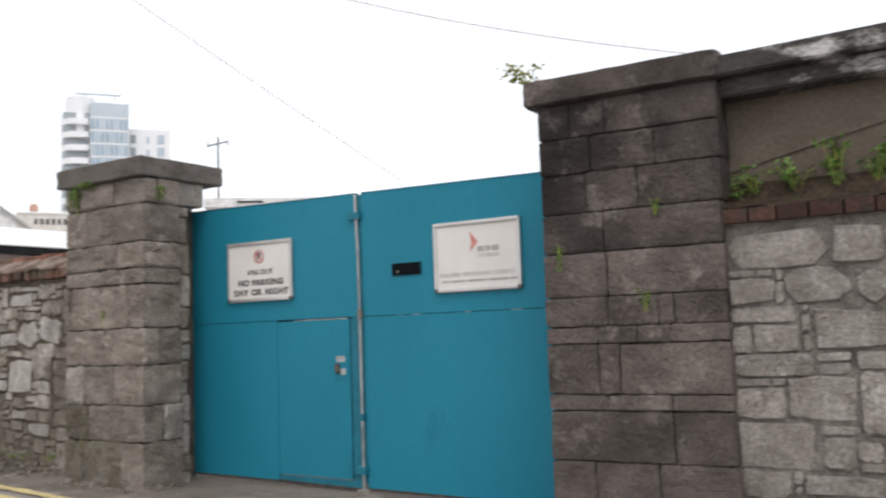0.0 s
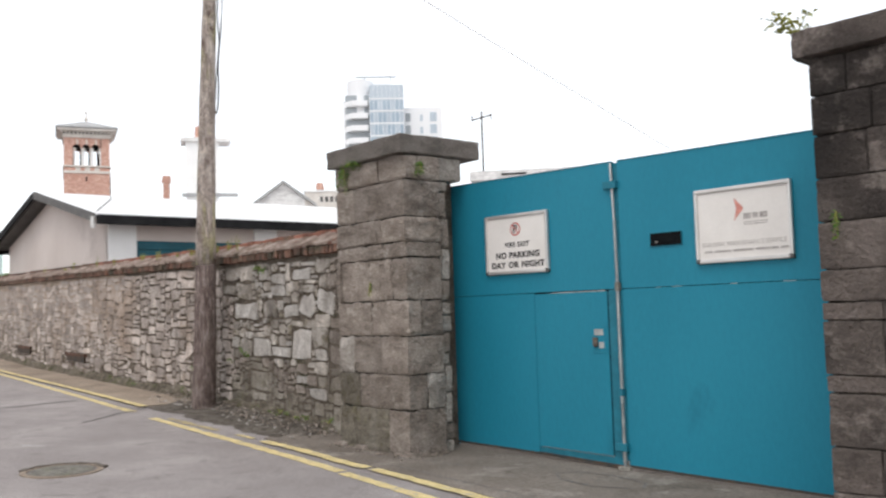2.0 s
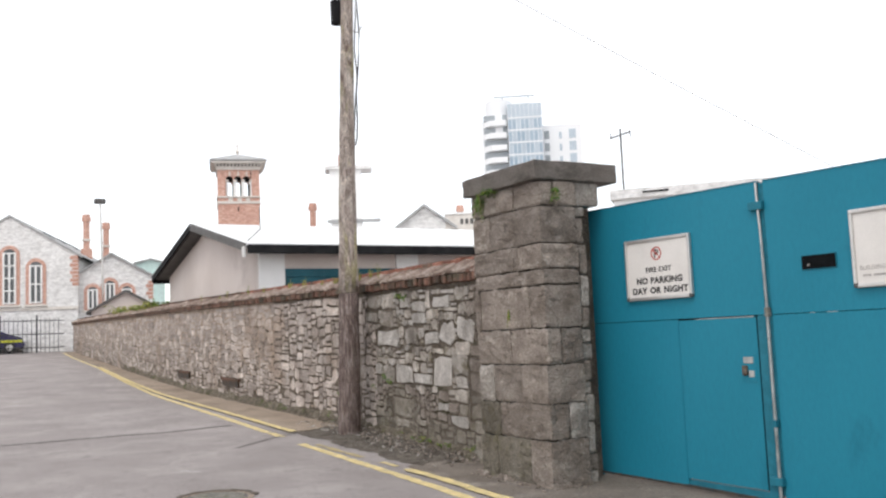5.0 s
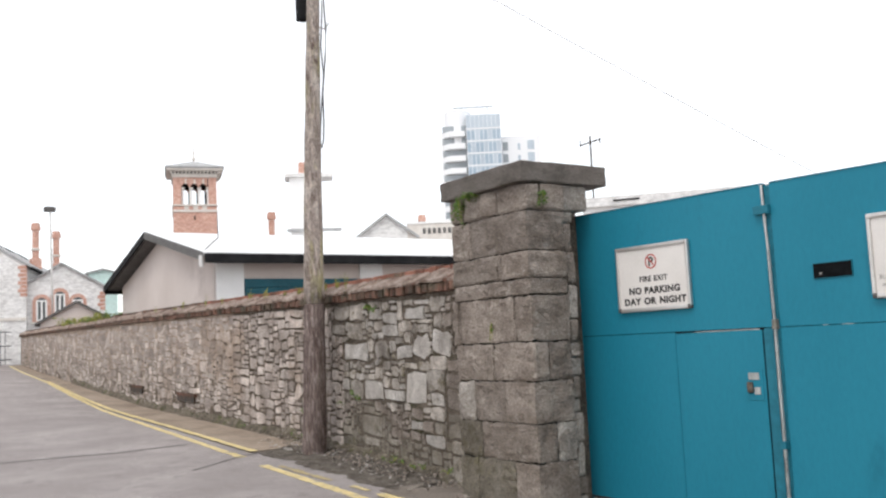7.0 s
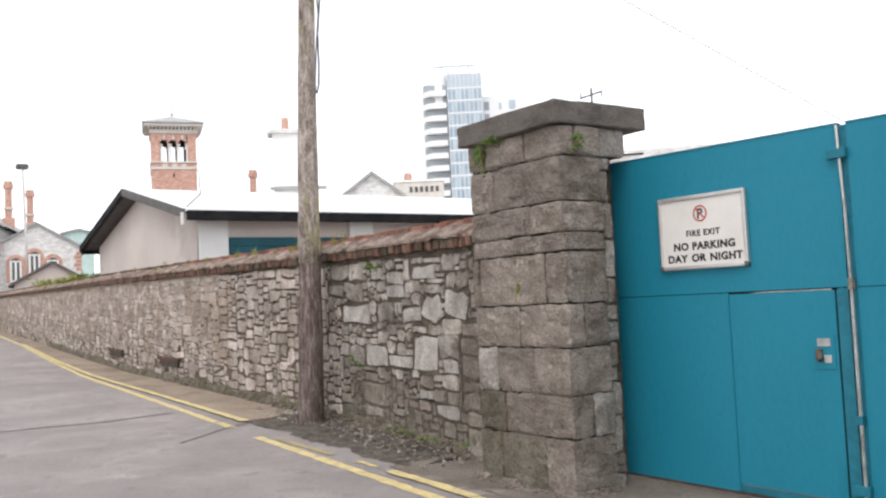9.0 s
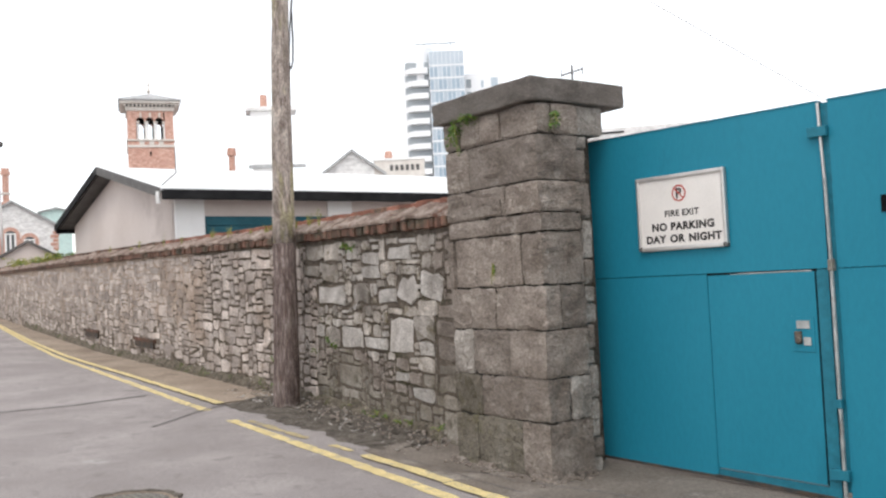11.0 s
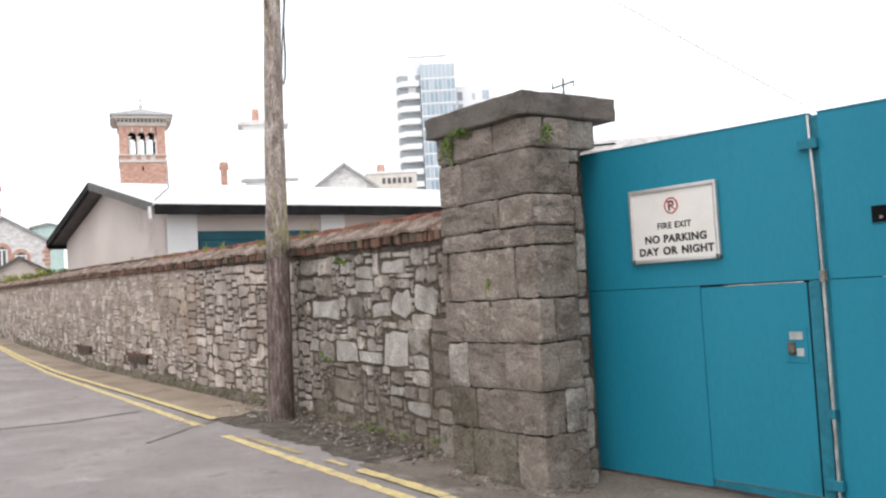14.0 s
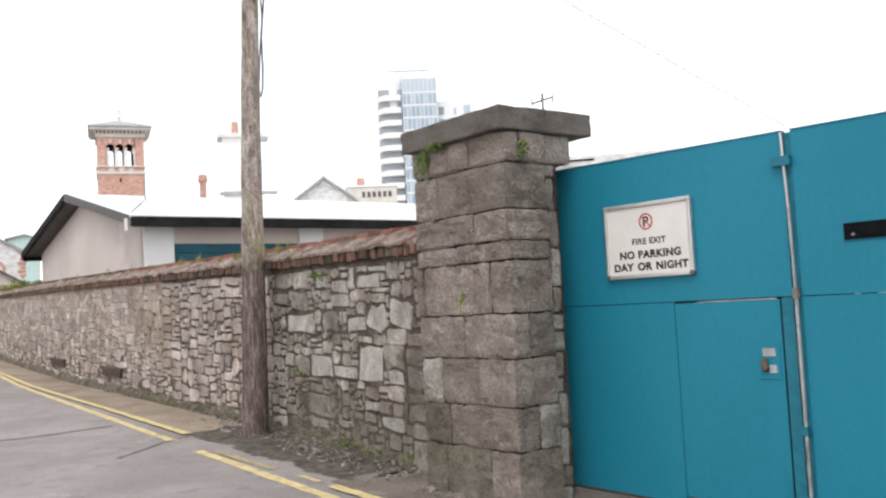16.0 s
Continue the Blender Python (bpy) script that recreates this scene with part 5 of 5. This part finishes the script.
def hall():
    s = thing("stone_hall", "pale stone gabled hall with red brick arched windows", "house")
    m = HM @ pose(-54.41, 5.27, 0, 0, 0, 67) @ pose(-8.6, 0, 0)
    w, eave, ridge = 8.6, 8.3, 11.0
    part("gable_wall", prism([(0, 1.5), (w, 1.5), (w, eave), (w / 2, ridge), (0, eave)], 0, 0.5, m @ pose(0, 0.5, 0, 90, 0, 0)), PALE_STONE, s)
    part("side_wall", box((w - 0.5, 0.5, 1.5), (w, 20, eave), 0, m), PALE_STONE, s)
    for a, b in (((-0.3, eave - 0.2), (w / 2, ridge)), ((w / 2, ridge), (w + 0.3, eave - 0.2))):
        part("roof", prism([a, b, (b[0], b[1] + 0.14), (a[0], a[1] + 0.14)], 0, 20.1, m @ pose(0, 20, 0, 90, 0, 0)), SLATE, s)
    slope = math.atan2(ridge - eave + 0.2, w / 2 + 0.3)
    for k in range(3):
        part("rooflight", box((-0.35, 0, 0.02), (0.35, 0.9, 0.1), 0.02, m @ pose(w / 2 + 1.7, 3.0 + 4.2 * k, ridge + 0.14 - 1.7 * math.tan(slope), 0, math.degrees(slope), 0)), GLASS_DARK, s, "small dark rooflight")
    part("gutter", box((w + 0.2, 0.1, eave - 0.3), (w + 0.36, 20, eave - 0.16), 0.03, m), FASCIA, s)
    for k in range(8):
        part("quoin", box((w - 0.35 - 0.15 * (k % 2), -0.04, 6.2 + k * 0.26), (w + 0.03, 0.2, 6.42 + k * 0.26), 0.01, m), TOWER_BRICK, s)

    def arched(x, z0, z1, hw, host, mm):
        wd = part("window", prism(arch(x - hw - 0.22, x + hw + 0.22, z0, z1 + 0.24), 0, 0.06, mm @ pose(0, 0.0, 0, 90, 0, 0)), TOWER_BRICK, host, "arched window in red brick")
        part("pane", prism(arch(x - hw, x + hw, z0 + 0.05, z1), 0.06, 0.075, mm @ pose(0, 0.0, 0, 90, 0, 0)), GLASS_DARK, wd)
        for xa in (x - hw, x - 0.06, x + hw - 0.12):
            part("glazing_bar", box((xa, -0.11, z0 + 0.05), (xa + 0.12, -0.07, z1 - hw * 0.8), 0, mm), WHITE_PAINT, wd)
        n = max(2, int((z1 - z0) / 0.75))
        for k in range(n):
            zz = z0 + 0.08 + k * (z1 - z0 - hw) / (n - 1)
            part("glazing_bar", box((x - hw, -0.11, zz), (x + hw, -0.072, zz + 0.09), 0, mm), WHITE_PAINT, wd)
        part("sill", box((x - hw - 0.3, -0.15, z0 - 0.15), (x + hw + 0.3, 0.0, z0), 0.02, mm), TOWER_STONE, wd)

    arched(4.3, 5.0, 8.8, 0.42, s, m)
    arched(5.95, 5.0, 7.9, 0.42, s, m)
    arched(2.65, 5.0, 7.9, 0.42, s, m)
    part("string_course", box((0, -0.06, 4.6), (w, 0.02, 4.8), 0.01, m), TOWER_STONE, s)
    part("plinth", box((0, -0.08, 1.5), (w, 0.02, 2.6), 0.02, m), PALE_STONE, s)
    a = thing("hall_annexe", "lower stone annexe with three brick arched windows", "house")
    am_ = HM @ pose(-54.9, 5.3, 0, 0, 0, 76)
    part("gable_wall", prism([(0, 1.5), (4.9, 1.5), (4.9, 6.8), (2.2, 8.35), (0, 6.9)], 0, 0.4, am_ @ pose(0, 0.4, 0, 90, 0, 0)), PALE_STONE, a)
    part("side_wall", box((4.5, 0.4, 1.5), (4.9, 9, 6.8), 0, am_), PALE_STONE, a)
    for p, q in (((-0.2, 6.8), (2.2, 8.35)), ((2.2, 8.35), (5.2, 6.6))):
        part("roof", prism([p, q, (q[0], q[1] + 0.13), (p[0], p[1] + 0.13)], 0, 9.2, am_ @ pose(0, 9, 0, 90, 0, 0)), SLATE, a)
    for k in range(5):
        part("quoin", box((4.9 - 0.3 - 0.15 * (k % 2), -0.04, 5.2 + k * 0.26), (4.93, 0.2, 5.42 + k * 0.26), 0.01, am_), TOWER_BRICK, a)
    for x, zt in ((1.0, 6.1), (2.1, 6.5), (3.2, 6.1)):
        arched(x, 4.5, zt, 0.34, a, am_)
    return s


hall()
brick_chimney(-58.6, 7.3, 8.6, 11.2, 0.42)
brick_chimney(-59.0, 8.7, 8.3, 10.75, 0.4)

lodge = gable_house("lodge", "small rendered outhouse with a slate gable behind the wall", pose(-46.9, 4.85, 0, 0, 0, 70), 3.7, 5, 4.1, 5.15, RENDER, SOFFIT_GREY, 1.6)
gable_house("green_roofed_building", "far building with pale green sheeting", pose(-76, 15.5, 0, 0, 0, 75), 2.4, 10, 9.5, 9.8, GREEN_NET, SLATE, 1.5)

lamp = thing("street_lamp", "slim grey street lamp with a square head", "street lamp")
part("column", tube([(-47.2, 5.55, 1.6), (-47.2, 5.55, 6.0), (-47.2, 5.45, 10.3)], [0.09, 0.07, 0.05], 10), ALUMINIUM, lamp)
part("lamp_head", box((-47.45, 5.15, 10.25), (-46.95, 5.7, 10.5), 0.05), SOFFIT_GREY, lamp, "dark square lamp head")

# railings and gate across the lane's head
rail = thing("railing", "tall black iron railings with a gate across the lane", "railing")
for k in range(46):
    y = -7.0 + k * 0.25
    h = 2.05 if k % 8 else 2.25
    part("bar" if k % 8 else "post", box((-52.6, y, gz(-52.6)), (-52.57 if k % 8 else -52.52, y + (0.028 if k % 8 else 0.08), gz(-52.6) + h), 0), BLACK_RAIL, rail)
for z in (0.3, 1.1, 1.9):
    part("rail", box((-52.61, -7.0, gz(-52.6) + z), (-52.56, 4.6, gz(-52.6) + z + 0.05), 0), BLACK_RAIL, rail)


def parked_car():
    s = thing("car", "dark blue parked car with a yellow side stripe", "car")
    m = pose(-54.4, 0.55, gz(-54.4), 0, 0, 80)
    side = [(-2.1, 0.3), (-2.1, 0.75), (-1.6, 0.95), (-0.9, 1.42), (0.6, 1.46), (1.25, 1.02), (2.0, 0.9), (2.15, 0.6), (2.1, 0.3)]
    bm = prism(side, -0.85, 0.85, m @ pose(0, 0, 0, 90, 0, 0))
    bmesh.ops.bevel(bm, geom=bm.edges[:], offset=0.07, segments=2, affect="EDGES")
    body_ = part("body", bm, CAR_BLUE, s)
    part("side_window", prism([(-1.2, 1.0), (-0.75, 1.36), (0.5, 1.38), (1.0, 1.02)], -0.88, 0.88, m @ pose(0, 0, 0, 90, 0, 0)), GLASS_DARK, body_)
    part("stripe", box((-2.0, -0.89, 0.62), (2.0, 0.89, 0.76), 0.01, m), HI_VIS, body_)
    for x in (-1.3, 1.3):
        for y in (-0.86, 0.66):
            wh = part("wheel", tube([m @ Vector((x, y, 0.32)), m @ Vector((x, y + 0.2, 0.32))], 0.32, 18), TYRE, s)
            part("rim", tube([m @ Vector((x, y - 0.01, 0.32)), m @ Vector((x, y + 0.21, 0.32))], 0.19, 14), ALUMINIUM, wh)
    part("headlight", box((1.95, -0.8, 0.62), (2.16, -0.5, 0.8), 0.03, m), WHITE_PAINT, body_)
    part("headlight", box((1.95, 0.5, 0.62), (2.16, 0.8, 0.8), 0.03, m), WHITE_PAINT, body_)
    return s


parked_car()


# ---------------------------------------------------------------- plants
def tuft(name, label, base, radius, height, n, seed, material, droop=0.3, size=0.05, stems=6, out=(0, 0, 0)):
    """Thin stems from one root, set with small pointed leaves."""
    r = random.Random(seed)
    p = thing(name, label, "plant")
    base, out = Vector(base), Vector(out)
    bs, bl = bmesh.new(), bmesh.new()
    for k in range(stems):
        a = r.uniform(0, 2 * math.pi)
        tip = base + Vector((math.cos(a) * radius, math.sin(a) * radius, height * r.uniform(0.5, 1.1))) * r.uniform(0.5, 1) + out
        mid = base.lerp(tip, 0.5) + Vector((0, 0, abs(height) * droop))
        tube([base, mid, tip], [0.004, 0.003, 0.0015], 4, bs)
        for i in range(n // stems):
            f = r.uniform(0.15, 1.0)
            c = base.lerp(mid, f * 2) if f < 0.5 else mid.lerp(tip, f * 2 - 1)
            c = c + Vector((r.uniform(-1, 1), r.uniform(-1, 1), r.uniform(-1, 1))) * size * 0.6
            q = Euler((r.uniform(-1, 1), r.uniform(-1, 1), r.uniform(0, 6.3))).to_matrix()
            s = size * r.uniform(0.5, 1.2)
            pts = [Vector((0, 0, 0)), Vector((0.3, 0.4, 0.08)), Vector((0, 1.0, -0.1)), Vector((-0.3, 0.4, 0.08))]
            bl.faces.new([bl.verts.new(c + q @ (v * s)) for v in pts])
    part("stems", bs, LEAF_YELLOW, p)
    part("leaves", bl, material, p)
    return p


tuft("sapling", "small yellowing sapling rooted on the pillar cap", (3.66, -0.95, 3.82), 0.22, 0.2, 110, 1, LEAF_YELLOW, 0.4, 0.055, 7, (-0.03, 0, 0))
tuft("wall_fern", "green weed growing from the pillar joints", PM @ Vector((-1.14, -0.06, 3.58)), 0.09, -0.36, 150, 2, LEAF, 0.08, 0.042, 8)
tuft("wall_fern", "green weed growing from the pillar joints", PM @ Vector((-0.88, -0.08, 3.6)), 0.15, -0.1, 130, 3, LEAF, 0.2, 0.042, 8)
tuft("wall_fern", "small green weed in a pillar joint", PM @ Vector((0.04, 0.2, 3.5)), 0.06, -0.22, 80, 4, LEAF, 0.1, 0.036, 6)
tuft("wall_fern", "thin green weed in a pillar joint", PM @ Vector((-0.68, -0.02, 2.15)), 0.03, -0.24, 24, 5, LEAF, 0.05, 0.025, 4)
for i, (x, z, h, sd) in enumerate(((3.92, 2.42, 0.28, 6), (4.74, 2.6, 0.22, 7), (4.62, 1.85, 0.24, 8))):
    tuft("wall_fern", "bright green weed on the dark pillar", (x, -1.02, z), 0.06, h * (-1 if i == 0 else 1), 50, sd, LEAF, 0.1, 0.035, 5)
for x, h, sd, n in ((5.45, 0.28, 11, 110), (5.75, 0.3, 12, 150), (6.05, 0.5, 13, 260), (6.3, 0.42, 14, 200), (6.9, 0.4, 15, 160), (5.32, 0.15, 16, 80)):
    tuft("ledge_weed", "leafy green weeds on the earth ledge", (x, -0.76, 2.68), 0.22, h, n, sd, LEAF, 0.3, 0.05, 10)
for u, v, sd in ((4.85, 0.75, 21), (4.35, 0.92, 22), (4.15, 0.86, 23), (3.6, 2.25, 24), (3.4, 2.2, 26), (6.6, 0.5, 25)):
    tuft("wall_weed", "small green weed rooted in the stone wall", wp(u, v, 0.03), 0.12, 0.12, 60, sd, LEAF, 0.3, 0.04, 6)
rm = random.Random(77)
for k in range(14):
    tuft("foot_weed", "low green weed at the wall foot", wp(rm.uniform(0.8, 12), rm.uniform(0.02, 0.14), 0.08), 0.1, 0.08, 40, 200 + k, LEAF, 0.3, 0.03, 5)
rw_ = random.Random(9)
for k in range(26):
    u = rw_.choice((rw_.uniform(4.8, 9.5), rw_.uniform(9, 26)))
    tuft("grass_tuft", "thin pale grass on the wall coping", wp(u, wall_h(u) + 0.2, -0.08), 0.06, rw_.uniform(0.12, 0.32), 24, 40 + k, LEAF_YELLOW, 0.3, 0.03, 6)
for k in range(9):
    u = 24.5 + k * 1.25
    tuft("ivy_clump", "green ivy spilling over the wall top", wp(u, wall_h(u) + 0.1, -0.3), 0.6, rw_.uniform(0.25, 0.6), 170, 60 + k, LEAF if k % 3 == 0 else LEAF_YELLOW, 0.3, 0.1, 14)

# small rubble and litter at the wall foot
deb = bmesh.new()
rd = random.Random(17)
for k in range(280):
    u = rd.uniform(0.4, 7.5)
    x, y, dx, dy = wall_at(u)
    o = rd.uniform(0.05, 0.55)
    c = Vector((x - dy * o, y + dx * o, gz(x) + 0.06 + 0.1 * max(0, 0.5 - o)))
    s = rd.uniform(0.006, 0.028)
    b = bmesh.ops.create_icosphere(deb, subdivisions=1, radius=s, matrix=Matrix.Translation(c) @ Matrix.Diagonal((1, rd.uniform(0.6, 1.4), 0.6, 1)))
    for v in b["verts"]:
        v.co += Vector((rd.uniform(-s, s), rd.uniform(-s, s), rd.uniform(-s, s))) * 0.25
for k in range(60):
    x = rd.uniform(-2.5, -0.9)
    y = rd.choice((-1.0 - abs(rd.gauss(0.03, 0.08)), rd.uniform(-1.05, -0.5)))
    if y > -1.0:
        x = -1.0 + abs(rd.gauss(0.02, 0.06))
    s_ = rd.uniform(0.006, 0.03)
    b = bmesh.ops.create_icosphere(deb, subdivisions=1, radius=s_, matrix=Matrix.Translation((x, y, gz(x) + 0.02)) @ Matrix.Diagonal((1, rd.uniform(0.6, 1.4), 0.6, 1)))
    for v in b["verts"]:
        v.co += Vector((rd.uniform(-s_, s_), rd.uniform(-s_, s_), rd.uniform(-s_, s_))) * 0.25
tagged(part("debris", deb, ASHLAR), "scattered stone chips at the wall foot", "debris", kind="stuff")
lit = bmesh.new()
for k in range(170):
    u = rd.uniform(0.6, 7.4)
    x, y, dx, dy = wall_at(u)
    o = rd.uniform(0.1, 0.75)
    q = Euler((rd.uniform(-0.5, 0.5), rd.uniform(-0.5, 0.5), rd.uniform(0, 6.3))).to_matrix()
    c = Vector((x - dy * o, y + dx * o, gz(x) + 0.045 + 0.1 * max(0, 0.5 - o)))
    s_ = rd.uniform(0.012, 0.04)
    prism([(0.9, 0.1), (0.2, 0.6), (-0.8, 0.4), (-0.6, -0.5), (0.4, -0.6)], -0.08, 0.08, Matrix.Translation(c) @ q.to_4x4() @ Matrix.Scale(s_, 4), lit)
tagged(part("litter", lit, RUBBLE_LIGHT), "pale flakes and litter strewn over the dirt", "litter", kind="stuff")

# ---------------------------------------------------------------- pieces of the walls
r5 = random.Random(5)
KNOWN = [(1.74, 2.38, 0.92, 1.39), (0.96, 1.49, 1.59, 1.96), (1.58, 2.13, 1.53, 1.89), (2.13, 2.67, 1.51, 1.74), (1.70, 2.36, 2.09, 2.27), (2.87, 3.51, 1.52, 1.80),
         (2.58, 3.14, 1.85, 2.03), (3.22, 3.63, 2.10, 2.25), (3.74, 4.75, 1.48, 1.76), (3.90, 4.53, 1.80, 2.08), (4.59, 5.28, 1.86, 2.10), (4.44, 5.17, 2.12, 2.36),
         (3.86, 4.44, 2.12, 2.36), (3.27, 4.08, 0.37, 0.70), (3.17, 3.92, 0.88, 1.21), (2.40, 3.16, 0.92, 1.11), (1.25, 1.84, 0.41, 0.57), (1.87, 2.25, 0.57, 0.73), (1.17, 1.70, 1.10, 1.40), (3.93, 4.47, 0.89, 1.16)]
PALE_ONES = {0, 1, 2, 3, 4, 6, 7, 8, 14, 15, 16, 17}
near = pack(0.05, 5.6, 0.02, 2.4, r5, KNOWN, 0.035, (0.07, 0.55))
marked = [near[k] for k in sorted(PALE_ONES) if k < len(near)]
near.sort(key=lambda c: c[0])
rest = pack(5.6, 9.5, 0.02, 2.4, r5, (), 0.04, (0.1, 0.6), long=1.35)
u = 9.5
while u < WALL_LEN - 1.0:
    w = min(6.0, WALL_LEN - 0.2 - u)
    rest += pack(u, u + w, 0.02, wall_h(u + w) - 0.02, r5, (), 0.04, (0.1, 0.62), 0.9, 1.75 if u < 20 else 2.2)
    u += w


def lane_stone(c):
    """Pale clean faces high up in the bay, dull and mossy ones near the foot and beside the pillar."""
    if c in marked:
        return RUBBLE_LIGHT
    if c[3] < 0.7 + 0.25 * math.sin(c[0] * 2.1):
        return RUBBLE_MOSSY
    if c[0] < 0.95 or c[3] < 0.9:
        return ASHLAR
    return RUBBLE_LIGHT if r5.random() < 0.24 else RUBBLE


older = sorted((c for c in rest if c[0] < 10.3 + 0.9 * math.sin(c[2] * 4.0 + c[0])), key=lambda c: c[0])
newer = [c for c in rest if c not in older]
stones_on(lane_wall, near + older, warp(wp, 0.03), lane_stone, r5, 300, RUBBLE_FAR, proud=0.032, joint=0.015, rag=0.14)
stones_on(lane_wall, newer, warp(wp, 0.05), lane_stone, r5, 0, RUBBLE_FAR, proud=0.024, joint=0.01, rag=0.14)
bricks_v, bricks_f = [], []
u, k = 0.02, 0
while u < WALL_LEN:
    w = r5.uniform(0.1, 0.125) if u < 14 else r5.uniform(0.19, 0.235)
    h = wall_h(u)
    dz, do = r5.uniform(-0.012, 0.01), r5.uniform(-0.03, 0.012)
    vs = [wp(u + a, h + b + dz, o + do) for a, b, o in ((0.004, 0, -0.2), (w - 0.004, 0, -0.2), (w - 0.004, 0.115, -0.2), (0.004, 0.115, -0.2),
                                                        (0.004, 0, 0.08), (w - 0.004, 0, 0.08), (w - 0.004, 0.115, 0.08), (0.004, 0.115, 0.08),
                                                        (0.016, 0.012, 0.092), (w - 0.016, 0.012, 0.092), (w - 0.016, 0.103, 0.092), (0.016, 0.103, 0.092))]
    fs = [(3, 2, 1, 0)] + [(a, (a + 1) % 4, (a + 1) % 4 + 4, a + 4) for a in range(4)] + [(a + 4, (a + 1) % 4 + 4, (a + 1) % 4 + 8, a + 8) for a in range(4)] + [(8, 9, 10, 11)]
    if k < 150:
        me = bpy.data.meshes.new("brick")
        me.from_pydata(vs, [], fs)
        me.materials.append(BRICK)
        new("brick", me).parent = lane_wall
    else:
        bricks_f += [tuple(i + len(bricks_v) for i in f) for f in fs]
        bricks_v += vs
    u += w
    k += 1
me = bpy.data.meshes.new("joined_bricks")
me.from_pydata(bricks_v, [], bricks_f)
me.materials.append(BRICK_FAR)
jb = new("joined_bricks", me)
jb.parent = lane_wall
tagged(jb, kind="stuff")

# red ridge course along the top of the coping
ridge_v, ridge_f = [], []
u, k = 0.02, 0
while u < WALL_LEN:
    w = r5.uniform(0.2, 0.24)
    h, dz, do = wall_h(u) + 0.27, r5.uniform(-0.014, 0.012), r5.uniform(-0.015, 0.015)
    vs = [wp(u + a, h + b + dz, o + do) for a, b, o in ((0.004, 0, -0.42), (w - 0.004, 0, -0.42), (w - 0.004, 0.1, -0.4), (0.004, 0.1, -0.4),
                                                        (0.004, 0, -0.22), (w - 0.004, 0, -0.22), (w - 0.01, 0.085, -0.225), (0.01, 0.085, -0.225))]
    fs = [(3, 2, 1, 0), (4, 5, 6, 7), (0, 1, 5, 4), (1, 2, 6, 5), (2, 3, 7, 6), (3, 0, 4, 7)]
    if k < 60:
        me = bpy.data.meshes.new("ridge_brick")
        me.from_pydata(vs, [], fs)
        me.materials.append(BRICK_RIDGE)
        new("ridge_brick", me).parent = lane_wall
    else:
        ridge_f += [tuple(i + len(ridge_v) for i in f) for f in fs]
        ridge_v += vs
    u += w
    k += 1
me = bpy.data.meshes.new("joined_ridge")
me.from_pydata(ridge_v, [], ridge_f)
me.materials.append(BRICK_FAR)
jr = new("joined_ridge", me)
jr.parent = lane_wall
tagged(jr, kind="stuff")

# squared pale stones of the yard wall
r6 = random.Random(6)
YARD = [(5.33, 5.97, 2.15, 2.41), (6.00, 6.34, 2.13, 2.43), (5.27, 5.58, 1.85, 2.07), (5.63, 6.11, 1.85, 2.12), (6.13, 6.33, 1.87, 2.10), (5.29, 5.75, 1.73, 1.84), (5.38, 5.74, 1.51, 1.71), (5.80, 6.30, 1.51, 1.83), (5.27, 5.80, 1.34, 1.49), (5.83, 6.07, 1.33, 1.42), (5.25, 5.60, 1.02, 1.27), (5.61, 6.08, 1.01, 1.32), (6.10, 6.30, 0.92, 1.38), (5.24, 5.79, 0.68, 1.00), (5.80, 6.06, 0.66, 0.90), (5.80, 6.10, 0.91, 0.98), (5.21, 5.62, 0.46, 0.66), (5.69, 6.22, 0.49, 0.63),]
cells = pack(5.22, 10.4, 0.0, 2.46, r6, [(max(a, 5.22) if a > 5.36 else 5.22, b, c, d) for a, b, c, d in YARD], 0.035, (0.3, 0.75), 0.8)
stones_on(right_wall, cells, warp(lambda u, v, o: Vector((u, -0.86 - o, v)), 0.02), lambda c: RUBBLE_PALE, r6, 300, RUBBLE_PALE, proud=0.026, joint=0.009, rag=0.07)
